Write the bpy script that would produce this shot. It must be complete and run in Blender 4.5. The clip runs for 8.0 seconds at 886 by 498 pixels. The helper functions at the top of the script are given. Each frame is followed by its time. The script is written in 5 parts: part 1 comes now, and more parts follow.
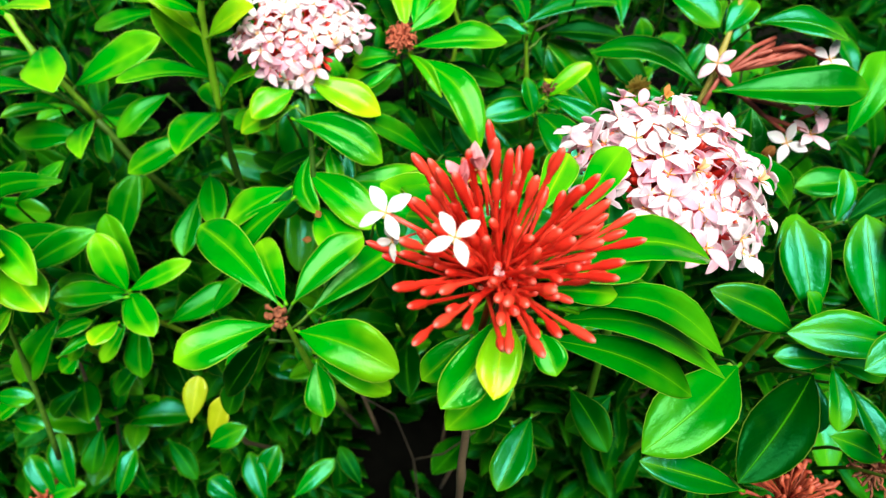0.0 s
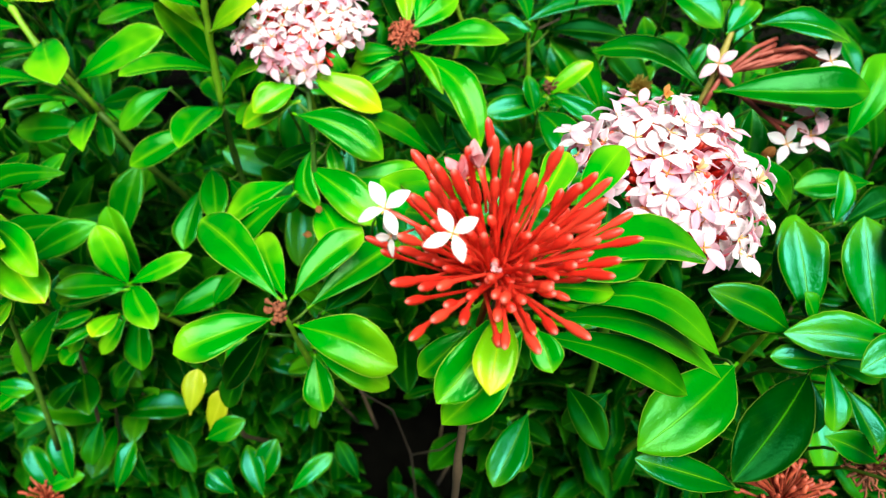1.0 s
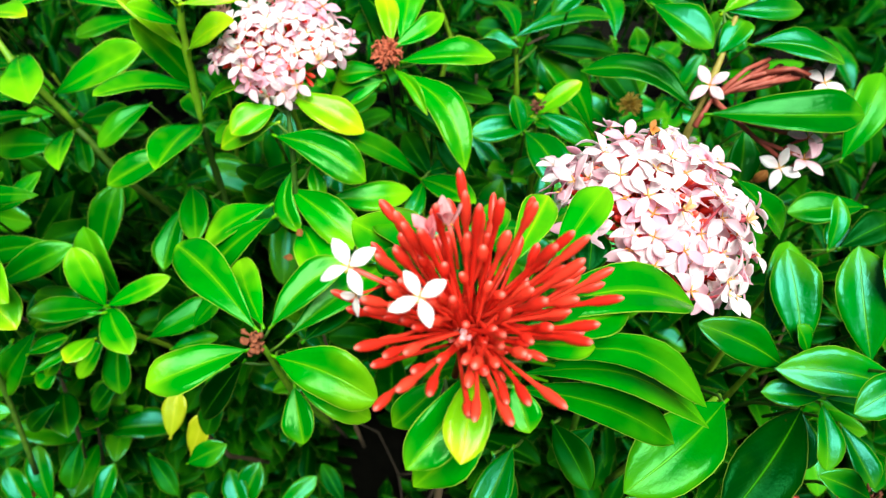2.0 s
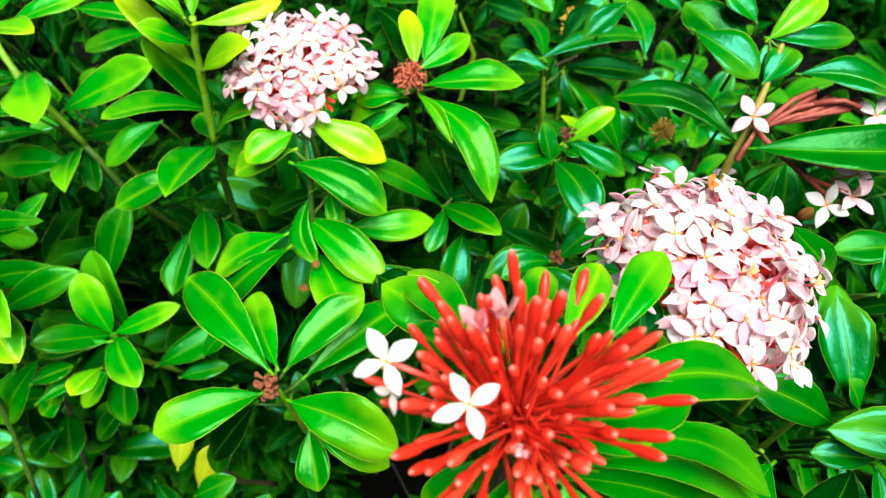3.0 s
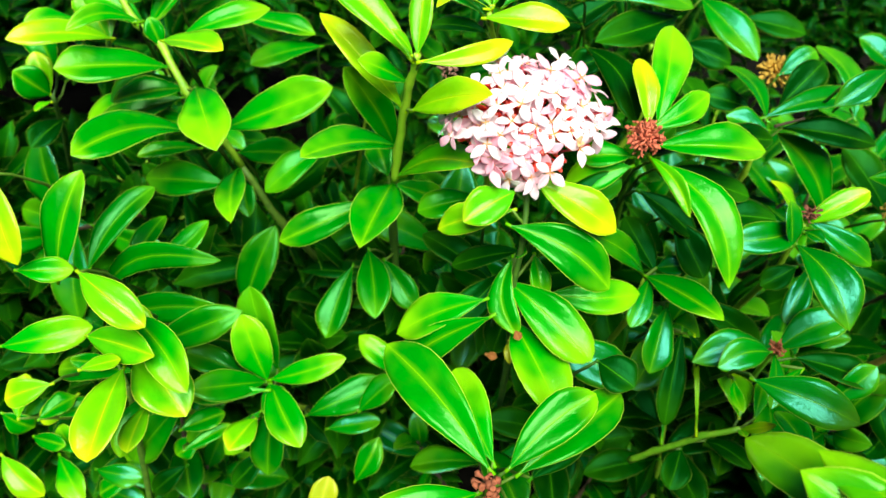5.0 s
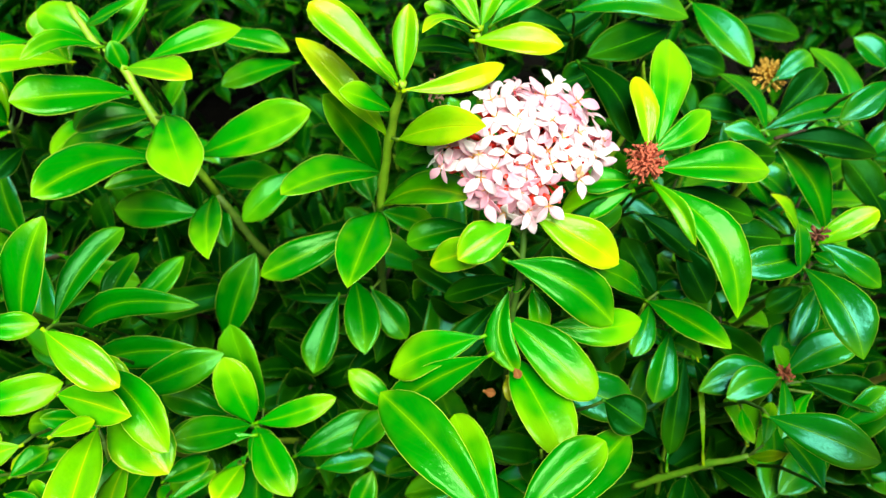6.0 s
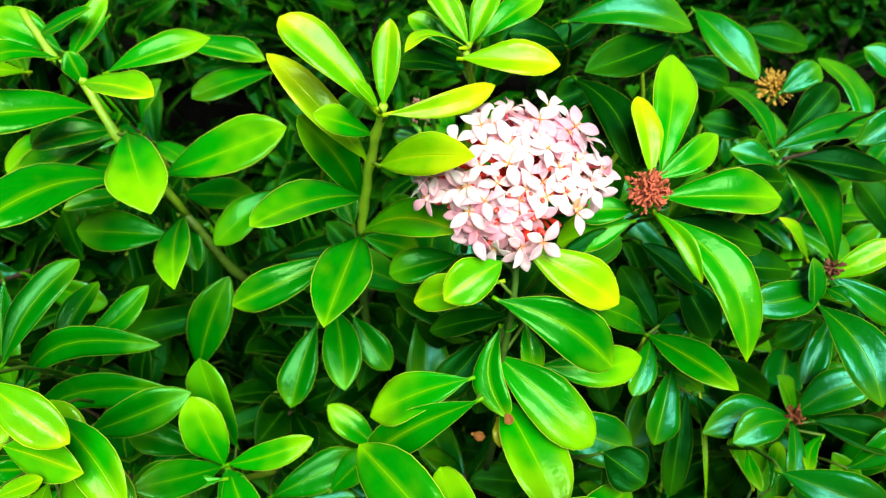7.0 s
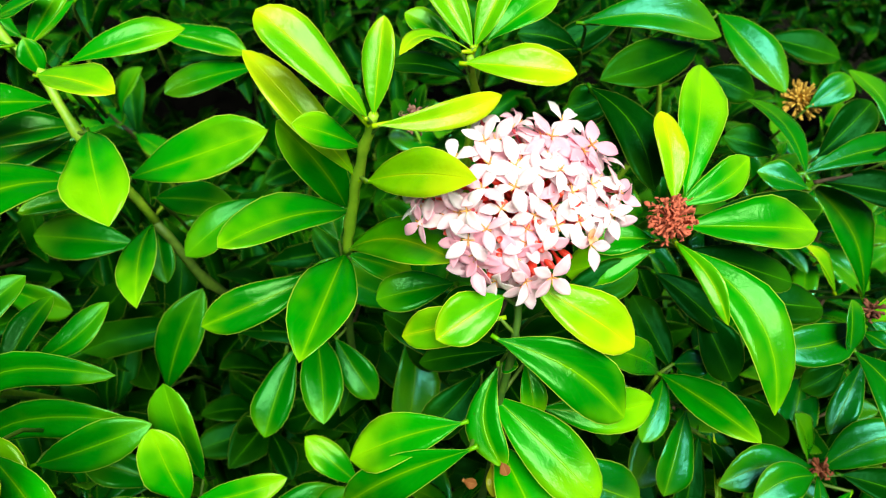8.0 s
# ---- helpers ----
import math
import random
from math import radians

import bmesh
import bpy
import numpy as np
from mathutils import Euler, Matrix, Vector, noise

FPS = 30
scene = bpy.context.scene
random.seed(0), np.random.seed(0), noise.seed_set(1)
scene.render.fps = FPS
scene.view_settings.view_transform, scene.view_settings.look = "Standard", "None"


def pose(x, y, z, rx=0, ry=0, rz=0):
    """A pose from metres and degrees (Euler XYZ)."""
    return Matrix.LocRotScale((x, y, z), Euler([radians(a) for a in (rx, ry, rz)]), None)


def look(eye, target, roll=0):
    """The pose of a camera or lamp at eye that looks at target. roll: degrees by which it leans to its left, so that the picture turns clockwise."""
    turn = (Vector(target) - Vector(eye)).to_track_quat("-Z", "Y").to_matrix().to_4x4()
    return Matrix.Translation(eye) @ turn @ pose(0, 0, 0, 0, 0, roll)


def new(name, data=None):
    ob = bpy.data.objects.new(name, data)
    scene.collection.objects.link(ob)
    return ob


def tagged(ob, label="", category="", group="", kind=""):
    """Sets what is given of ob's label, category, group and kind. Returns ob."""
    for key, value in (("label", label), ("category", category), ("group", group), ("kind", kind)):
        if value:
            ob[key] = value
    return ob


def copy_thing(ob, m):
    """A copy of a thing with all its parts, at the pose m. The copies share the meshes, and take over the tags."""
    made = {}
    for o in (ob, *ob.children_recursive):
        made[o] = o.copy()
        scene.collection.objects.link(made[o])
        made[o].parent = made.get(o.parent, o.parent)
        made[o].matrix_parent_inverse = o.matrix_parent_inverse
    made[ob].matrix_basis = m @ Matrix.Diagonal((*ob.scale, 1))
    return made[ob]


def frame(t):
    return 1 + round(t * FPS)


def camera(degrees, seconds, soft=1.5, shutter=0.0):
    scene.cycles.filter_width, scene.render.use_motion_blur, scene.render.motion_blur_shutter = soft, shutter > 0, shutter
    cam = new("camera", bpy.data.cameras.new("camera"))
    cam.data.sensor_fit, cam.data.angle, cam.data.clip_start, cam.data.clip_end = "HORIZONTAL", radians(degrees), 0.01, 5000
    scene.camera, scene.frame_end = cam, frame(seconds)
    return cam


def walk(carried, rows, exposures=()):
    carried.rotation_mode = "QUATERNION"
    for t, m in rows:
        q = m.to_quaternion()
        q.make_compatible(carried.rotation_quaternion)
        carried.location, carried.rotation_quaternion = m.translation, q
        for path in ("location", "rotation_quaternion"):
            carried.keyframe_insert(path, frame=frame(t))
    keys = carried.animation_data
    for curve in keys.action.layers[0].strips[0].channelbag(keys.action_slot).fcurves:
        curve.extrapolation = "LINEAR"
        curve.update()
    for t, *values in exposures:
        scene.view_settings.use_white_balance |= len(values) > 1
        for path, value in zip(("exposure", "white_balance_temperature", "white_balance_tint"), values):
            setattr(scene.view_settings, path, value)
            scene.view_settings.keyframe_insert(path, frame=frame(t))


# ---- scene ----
cam = camera(63.3, 8.0, 1.2)
cam.data.dof.use_dof, cam.data.dof.focus_distance, cam.data.dof.aperture_fstop = True, 0.355, 12.0
# seconds, eye, yaw, pitch, roll
PATH = [
    (0.0, 0.0000, 0.0001, 1.3500, 0.00, -40.00, 0.03),
    (0.5, 0.0020, 0.0026, 1.3487, -0.08, -40.08, 0.47),
    (1.0, 0.0010, -0.0016, 1.3511, 0.09, -40.25, 0.68),
    (1.5, 0.0106, 0.0069, 1.3581, -0.22, -40.12, 0.74),
    (2.8, 0.0027, 0.0558, 1.3545, -0.01, -40.83, 1.40),
    (3.0, -0.0031, 0.0634, 1.3596, 0.39, -40.57, 1.28),
    (3.5, -0.0391, 0.0776, 1.3734, 1.01, -39.99, 1.59),
    (4.0, -0.0813, 0.0939, 1.3678, 2.08, -39.98, 2.63),
    (4.5, -0.1241, 0.1125, 1.3615, 2.46, -40.43, 4.38),
    (4.7, -0.1332, 0.1243, 1.3587, 2.80, -40.93, 4.67),
    (5.8, -0.1578, 0.1620, 1.3618, 0.66, -41.99, 5.45),
    (6.0, -0.1568, 0.1773, 1.3640, 0.09, -42.37, 4.60),
    (6.5, -0.1638, 0.2002, 1.3659, -0.87, -42.67, 4.87),
    (7.0, -0.1561, 0.2235, 1.3585, -1.08, -43.09, 5.49),
    (7.5, -0.1609, 0.2482, 1.3539, -0.66, -43.44, 6.19),
    (8.0, -0.1574, 0.2722, 1.3393, -1.83, -43.72, 7.73),
]
walk(cam, [(t, pose(x, y, z, 90 + pitch, 0, yaw) @ pose(0, 0, 0, 0, 0, roll)) for t, x, y, z, yaw, pitch, roll in PATH],
     exposures=[(0, 0.50, 6150, 3), (3, 0.50, 6150, 3), (4.5, 0.70, 6250, 4), (6, 0.56, 6500, 7), (8, 0.36, 6500, 7)])

# ---- light and sky ----
world = bpy.data.worlds.new("sky")
scene.world = world
world.use_nodes = True
wn = world.node_tree.nodes
sky = wn.new("ShaderNodeTexSky")
sky.sky_type, sky.sun_disc = "NISHITA", False
sky.sun_elevation, sky.sun_rotation = radians(61), radians(167)
sky.air_density, sky.dust_density, sky.ozone_density = 1.0, 2.5, 1.0
world.node_tree.links.new(sky.outputs[0], wn["Background"].inputs[0])
wn["Background"].inputs[1].default_value = 0.022
sun = new("sun", bpy.data.lights.new("sun", "SUN"))
sun.data.energy, sun.data.angle, sun.data.color = 6.4, radians(42), (0.95, 0.98, 0.88)
sun.matrix_world = look((0.34, -1.05, 3.7), (0, 0.4, 1.0))


# ---- materials ----
def material(name):
    m = bpy.data.materials.new(name)
    m.use_nodes = True
    return m, m.node_tree.nodes, m.node_tree.links, m.node_tree.nodes["Principled BSDF"]


def math_node(n, l, op, a, b=None, c=None):
    x = n.new("ShaderNodeMath")
    x.operation = op
    for i, v in enumerate((a, b, c)):
        if v is None:
            continue
        if isinstance(v, (int, float)):
            x.inputs[i].default_value = v
        else:
            l.new(v, x.inputs[i])
    return x.outputs[0]


def mix_colour(n, l, fac, a, b, blend="MIX"):
    x = n.new("ShaderNodeMix")
    x.data_type, x.blend_type = "RGBA", blend
    for i, v in ((0, fac), (6, a), (7, b)):
        if isinstance(v, tuple):
            x.inputs[i].default_value = (*v, 1)
        elif isinstance(v, (int, float)):
            x.inputs[i].default_value = v
        else:
            l.new(v, x.inputs[i])
    return x.outputs[2]


def ramp(n, l, value, lo, hi):
    x = n.new("ShaderNodeMapRange")
    x.interpolation_type = "SMOOTHSTEP"
    x.inputs[1].default_value, x.inputs[2].default_value = lo, hi
    l.new(value, x.inputs[0])
    return x.outputs[0]


def leaf_material(name, deep, pale, vein, rough, sheen, flush, gloss=0.6):
    """Glossy leathery leaf: UV x runs across (0.5 is the midrib), y from stalk to tip."""
    m, n, l, b = material(name)
    uv = n.new("ShaderNodeUVMap")
    sep = n.new("ShaderNodeSeparateXYZ")
    l.new(uv.outputs[0], sep.inputs[0])
    across = math_node(n, l, "ABSOLUTE", math_node(n, l, "SUBTRACT", sep.outputs[0], 0.5))
    info = n.new("ShaderNodeObjectInfo")
    isle = n.new("ShaderNodeNewGeometry")
    rnd = math_node(n, l, "FRACT", math_node(n, l, "ADD", info.outputs["Random"], isle.outputs["Random Per Island"]))
    co = n.new("ShaderNodeTexCoord")
    big = n.new("ShaderNodeTexNoise")
    big.inputs["Scale"].default_value, big.inputs["Detail"].default_value = 38, 3
    l.new(co.outputs["Object"], big.inputs["Vector"])
    fine = n.new("ShaderNodeTexNoise")
    fine.inputs["Scale"].default_value, fine.inputs["Detail"].default_value = 520, 4
    l.new(co.outputs["Object"], fine.inputs["Vector"])
    tone = math_node(n, l, "MULTIPLY_ADD", big.outputs[0], 0.9, math_node(n, l, "MULTIPLY_ADD", rnd, 0.75, -0.42))
    body = mix_colour(n, l, tone, deep, pale)
    body = mix_colour(n, l, math_node(n, l, "MULTIPLY", fine.outputs[0], 0.22), body, tuple(c * 0.45 for c in deep))
    # yellow-green blotches towards the tip, a thin pale edge, pale midrib, side veins
    blotch = n.new("ShaderNodeTexNoise")
    blotch.inputs["Scale"].default_value, blotch.inputs["Detail"].default_value = 24, 2
    l.new(co.outputs["Object"], blotch.inputs["Vector"])
    reach = math_node(n, l, "MULTIPLY_ADD", sep.outputs[1], 0.70, math_node(n, l, "MULTIPLY_ADD", blotch.outputs[0], 0.85, math_node(n, l, "MULTIPLY", across, 0.08)))
    rim = ramp(n, l, math_node(n, l, "MULTIPLY_ADD", rnd, 0.26, reach), 0.96, 1.30)
    body = mix_colour(n, l, math_node(n, l, "MULTIPLY", rim, flush), body, vein)
    edge = ramp(n, l, across, 0.482, 0.492)
    body = mix_colour(n, l, math_node(n, l, "MULTIPLY", edge, 0.08 + 1.1 * flush), body, tuple(0.6 * c + 0.3 for c in vein[:2]) + (0.05,))
    width = math_node(n, l, "MULTIPLY_ADD", sep.outputs[1], -0.020, 0.032)
    rib = math_node(n, l, "SUBTRACT", 1.0, ramp(n, l, math_node(n, l, "DIVIDE", across, width), 0.25, 1.15))
    band = math_node(n, l, "SUBTRACT", 1.0, ramp(n, l, math_node(n, l, "MULTIPLY_ADD", blotch.outputs[0], -0.06, across), -0.03, 0.10))
    body = mix_colour(n, l, math_node(n, l, "MULTIPLY", math_node(n, l, "MULTIPLY", band, sep.outputs[1]), 0.50 * flush), body, vein)
    body = mix_colour(n, l, math_node(n, l, "MULTIPLY", rib, 0.45), body, vein)
    wave = n.new("ShaderNodeMath")
    wave.operation = "SINE"
    l.new(math_node(n, l, "MULTIPLY", math_node(n, l, "MULTIPLY_ADD", across, -0.75, sep.outputs[1]), 68.0), wave.inputs[0])
    veins = ramp(n, l, wave.outputs[0], 0.78, 1.0)
    body = mix_colour(n, l, math_node(n, l, "MULTIPLY", veins, 0.012), body, vein)
    spots = n.new("ShaderNodeTexVoronoi")
    spots.inputs["Scale"].default_value = 85
    l.new(co.outputs["Object"], spots.inputs["Vector"])
    speck = math_node(n, l, "MULTIPLY", math_node(n, l, "SUBTRACT", 1.0, ramp(n, l, spots.outputs[0], 0.04, 0.09)),
                      ramp(n, l, big.outputs[0], 0.56, 0.66))
    body = mix_colour(n, l, math_node(n, l, "MULTIPLY", speck, 0.6), body, (0.05, 0.035, 0.005))
    l.new(body, b.inputs["Base Color"])
    l.new(math_node(n, l, "MULTIPLY_ADD", fine.outputs[0], 0.12, rough), b.inputs["Roughness"])
    b.inputs["Specular IOR Level"].default_value = gloss
    b.inputs["Specular Tint"].default_value = (*sheen, 1)
    height = math_node(n, l, "MULTIPLY_ADD", rib, -0.7, math_node(n, l, "MULTIPLY_ADD", veins, -0.03, math_node(n, l, "MULTIPLY", fine.outputs[0], 0.35)))
    height = math_node(n, l, "MULTIPLY_ADD", big.outputs[0], 2.8, height)
    bump = n.new("ShaderNodeBump")
    bump.inputs["Strength"].default_value, bump.inputs["Distance"].default_value = 0.45, 0.0012
    l.new(height, bump.inputs["Height"])
    l.new(bump.outputs[0], b.inputs["Normal"])
    glow = n.new("ShaderNodeBsdfTranslucent")
    l.new(mix_colour(n, l, 0.3, body, vein), glow.inputs[0])
    both = n.new("ShaderNodeMixShader")
    both.inputs[0].default_value = 0.14
    l.new(b.outputs[0], both.inputs[1])
    l.new(glow.outputs[0], both.inputs[2])
    l.new(both.outputs[0], n["Material Output"].inputs[0])
    return m


def plain_material(name, a, b2, scale, rough, bump_by=0.0006, through_light=0.0, along=None):
    """Two mottled tones, with a random shift for each piece; along: a third tone towards the piece's far end (UV y)."""
    m, n, l, b = material(name)
    co = n.new("ShaderNodeTexCoord")
    big = n.new("ShaderNodeTexNoise")
    big.inputs["Scale"].default_value, big.inputs["Detail"].default_value = scale, 5
    l.new(co.outputs["Object"], big.inputs["Vector"])
    info = n.new("ShaderNodeObjectInfo")
    f = math_node(n, l, "MULTIPLY_ADD", big.outputs[0], 1.3, math_node(n, l, "MULTIPLY_ADD", info.outputs["Random"], 0.8, -0.55))
    col = mix_colour(n, l, ramp(n, l, f, 0.0, 1.0), a, b2)
    if along:
        uv = n.new("ShaderNodeUVMap")
        sep = n.new("ShaderNodeSeparateXYZ")
        l.new(uv.outputs[0], sep.inputs[0])
        lo, hi, tone = along
        col = mix_colour(n, l, ramp(n, l, sep.outputs[1], lo, hi), col, tone)
    l.new(col, b.inputs["Base Color"])
    b.inputs["Roughness"].default_value = rough
    bump = n.new("ShaderNodeBump")
    bump.inputs["Strength"].default_value, bump.inputs["Distance"].default_value = 0.5, bump_by
    l.new(big.outputs[0], bump.inputs["Height"])
    l.new(bump.outputs[0], b.inputs["Normal"])
    if through_light:
        glow = n.new("ShaderNodeBsdfTranslucent")
        l.new(col, glow.inputs[0])
        both = n.new("ShaderNodeMixShader")
        both.inputs[0].default_value = through_light
        l.new(b.outputs[0], both.inputs[1])
        l.new(glow.outputs[0], both.inputs[2])
        l.new(both.outputs[0], n["Material Output"].inputs[0])
    return m


LEAF = {
    # mature green, darkened further: shade inside the hedge is put into this colour
    "old_shaded": leaf_material("leaf_mature_shaded", (0.0003, 0.020, 0.0003), (0.0015, 0.060, 0.0004), (0.06, 0.32, 0.001), 0.30, (0.10, 1.0, 0.25), 0.2, 0.16),
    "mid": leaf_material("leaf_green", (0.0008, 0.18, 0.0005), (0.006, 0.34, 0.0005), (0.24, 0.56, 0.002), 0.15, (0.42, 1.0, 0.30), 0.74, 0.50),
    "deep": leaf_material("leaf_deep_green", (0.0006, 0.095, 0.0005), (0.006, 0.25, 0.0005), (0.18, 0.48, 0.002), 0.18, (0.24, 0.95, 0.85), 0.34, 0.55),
    "plain": leaf_material("leaf_plain_green", (0.0004, 0.105, 0.0004), (0.003, 0.24, 0.0004), (0.14, 0.44, 0.002), 0.18, (0.30, 1.0, 0.35), 0.45, 0.42),
    "dead": leaf_material("leaf_dead", (0.16, 0.05, 0.012), (0.42, 0.16, 0.03), (0.50, 0.24, 0.06), 0.6, (1.0, 0.9, 0.8), 0.3, 0.2),
    "yellow": leaf_material("leaf_yellowing", (0.30, 0.38, 0.004), (0.55, 0.50, 0.006), (0.60, 0.60, 0.03), 0.30, (1.0, 0.95, 0.6), 0.5),
    "young": leaf_material("leaf_young", (0.045, 0.36, 0.0005), (0.25, 0.55, 0.001), (0.58, 0.72, 0.004), 0.15, (0.70, 1.0, 0.42), 0.72, 0.48),
}
STEM_GREEN = plain_material("stem_green", (0.10, 0.32, 0.006), (0.28, 0.48, 0.015), 160, 0.5)
STEM_OLIVE = plain_material("stem_olive", (0.20, 0.15, 0.02), (0.38, 0.30, 0.05), 180, 0.6)
# dark green of twigs; also stands in for shade on deeper stems
STEM_TWIG_SHADED = plain_material("twig_shaded_stem_green", (0.03, 0.10, 0.004), (0.10, 0.20, 0.008), 200, 0.6)
STEM_BROWN = plain_material("stem_brown", (0.035, 0.022, 0.010), (0.12, 0.075, 0.035), 240, 0.8, 0.0012)
BUD_RED = plain_material("bud_red", (0.80, 0.022, 0.010), (0.92, 0.065, 0.030), 90, 0.40, 0.0004, 0.2, (0.74, 0.96, (0.96, 0.19, 0.14)))
PETAL = plain_material("petal_pink", (0.98, 0.56, 0.68), (0.98, 0.94, 0.93), 120, 0.6, 0.0004, 0.52)
PETAL_CORAL = plain_material("petal_coral_pink", (0.88, 0.20, 0.24), (0.94, 0.60, 0.60), 140, 0.6, 0.0004, 0.3)
PETAL_WILTED = plain_material("petal_wilted", (0.70, 0.28, 0.05), (0.86, 0.55, 0.30), 200, 0.7, 0.0006, 0.2)
PETAL_WHITE = plain_material("petal_white", (0.95, 0.76, 0.72), (0.95, 0.90, 0.85), 110, 0.55, 0.0004, 0.2)
TUBE = plain_material("tube_pink_red", (0.42, 0.012, 0.03), (0.66, 0.09, 0.12), 90, 0.5, 0.0004, 0.15)
ANTHER = plain_material("anther_orange", (0.75, 0.30, 0.05), (0.85, 0.50, 0.14), 300, 0.6)
DRY = plain_material("dry_brown", (0.07, 0.022, 0.010), (0.30, 0.075, 0.025), 260, 0.8, 0.001)
DRY_RED = plain_material("dry_russet", (0.05, 0.010, 0.006), (0.60, 0.13, 0.06), 420, 0.75, 0.001)
STALK = plain_material("stalk_russet", (0.30, 0.05, 0.03), (0.55, 0.17, 0.10), 200, 0.6)
DRY_PALE = plain_material("dry_papery", (0.22, 0.09, 0.06), (0.52, 0.30, 0.22), 300, 0.8, 0.001)
FADED = plain_material("bud_faded", (0.26, 0.025, 0.010), (0.60, 0.12, 0.045), 260, 0.6)
DRY_GOLD = plain_material("dry_ochre", (0.42, 0.22, 0.02), (0.72, 0.46, 0.06), 260, 0.8, 0.001)
# near-black soil: the shade beneath the leaves is put into its colour
SOIL_SHADED = plain_material("soil", (0.0016, 0.0016, 0.0010), (0.005, 0.0045, 0.003), 30, 0.95, 0.01)
SOIL_SHADED.node_tree.nodes["Principled BSDF"].inputs["Specular IOR Level"].default_value = 0.05

# ---- building helpers ----
WORLD = {}
UP, VIEW = Vector((0, 0, 1)), Vector((0, -0.766, 0.643))


def set_under(ob, parent, m):
    """Parents ob and puts it at the world pose m."""
    if parent is not None:
        ob.parent = parent
        ob.matrix_basis = WORLD[parent].inverted() @ m
    else:
        ob.matrix_basis = m
    WORLD[ob] = m
    return ob


def thing(name, at, label, category, group=""):
    ob = tagged(new(name), label, category, group)
    ob.empty_display_size = 0.01
    return set_under(ob, None, Matrix.Translation(at))


def mesh_of(name, bm, mats):
    for f in bm.faces:
        f.smooth = True
    me = bpy.data.meshes.new(name)
    bm.to_mesh(me)
    bm.free()
    for m in mats:
        me.materials.append(m)
    return me


def part(name, me, parent, m, label=""):
    return tagged(set_under(new(name, me), parent, m), label)


def add_tube(bm, pts, radii, sides=8, slot=0, cap=True):
    """A tube through pts; UV y runs from 0 to 1 along it."""
    uvl = bm.loops.layers.uv.verify()
    pts = [Vector(p) for p in pts]
    rings, side = [], None
    for i, p in enumerate(pts):
        d = (pts[min(i + 1, len(pts) - 1)] - pts[max(i - 1, 0)]).normalized()
        if side is None:
            side = d.orthogonal().normalized()
        side = (side - d * side.dot(d)).normalized()
        other = d.cross(side)
        rings.append([bm.verts.new(p + radii[i] * (math.cos(a) * side + math.sin(a) * other))
                      for a in (2 * math.pi * k / sides for k in range(sides))])
    for i in range(len(rings) - 1):
        for k in range(sides):
            f = bm.faces.new((rings[i][k], rings[i][(k + 1) % sides], rings[i + 1][(k + 1) % sides], rings[i + 1][k]))
            f.material_index = slot
            for lp, v in zip(f.loops, (i, i, i + 1, i + 1)):
                lp[uvl].uv = (0.5, v / (len(rings) - 1))
    if cap:
        for ring, v in ((rings[0][::-1], 0), (rings[-1], 1)):
            f = bm.faces.new(ring)
            f.material_index = slot
            for lp in f.loops:
                lp[uvl].uv = (0.5, v)


def add_blade(bm, rnd, length, width, bend, fold, wave, slot=0, m=Matrix(), nu=6, nv=12, peak=0.55, blunt=2.3, thick=0.0005, sway=None, ragged=0.0, point=0.60, base_round=2.0):
    """A leaf or petal blade along +Y, face up +Z, with real thickness. bend: the arch as a share of its length."""
    uvl = bm.loops.layers.uv.verify()
    phase, phase2 = rnd.uniform(0, 6.28), rnd.uniform(0, 6.28)
    twist, lean = rnd.uniform(-0.25, 0.25), rnd.uniform(-0.03, 0.03)
    sway = lean if sway is None else sway + 0.3 * lean
    droop = rnd.uniform(-0.6, 1.8)
    top, low = [], []
    for j in range(nv + 1):
        t = j / nv
        s = (0.5 - 0.5 * math.cos(math.pi * t)) * 0.7 + t * 0.3
        u = (s - peak) / (1 - peak) if s > peak else (peak - s) / peak
        half = max(0.0, 1 - u ** blunt) ** point if s > peak else max(0.05, 1 - u ** base_round) ** 1.0
        half *= 0.5 * width
        y, z0, x0 = length * s, bend * length * (4 * s * (1 - s) + droop * (s - s ** 3)), sway * length * math.sin(math.pi * s)
        row_t, row_l = [], []
        for i in range(nu + 1):
            u = i / nu * 2 - 1
            x = x0 + u * half * (1 + ragged * math.sin((9 if u > 0 else 11) * s + phase2 + 2 * u))
            z = z0 + fold * abs(u) ** 1.25 * half - 0.35 * fold * half * u * u * u * u
            z += wave * half * abs(u) ** 2 * math.sin(5 * s + phase + (1.7 if u > 0 else 0)) + twist * u * half * s
            z += 0.25 * wave * half * math.sin(13 * s + phase2) * u
            row_t.append(bm.verts.new(m @ Vector((x, y, z))))
            edge = thick * (0.35 if abs(u) > 0.99 else 1.0)
            row_l.append(bm.verts.new(m @ Vector((x, y, z - edge))))
        top.append(row_t), low.append(row_l)

    def face(vs, uvs):
        f = bm.faces.new(vs)
        f.material_index = slot
        for lp, w in zip(f.loops, uvs):
            lp[uvl].uv = w
    for j in range(nv):
        for i in range(nu):
            uvs = [(i / nu, j / nv), ((i + 1) / nu, j / nv), ((i + 1) / nu, (j + 1) / nv), (i / nu, (j + 1) / nv)]
            face((top[j][i], top[j][i + 1], top[j + 1][i + 1], top[j + 1][i]), uvs)
            face((low[j][i], low[j + 1][i], low[j + 1][i + 1], low[j][i + 1]), [uvs[0], uvs[3], uvs[2], uvs[1]])
        for i in (0, nu):
            q = (top[j][i], top[j + 1][i], low[j + 1][i], low[j][i])
            e = i / nu
            face(q if i == 0 else q[::-1], [(e, j / nv)] * 4)


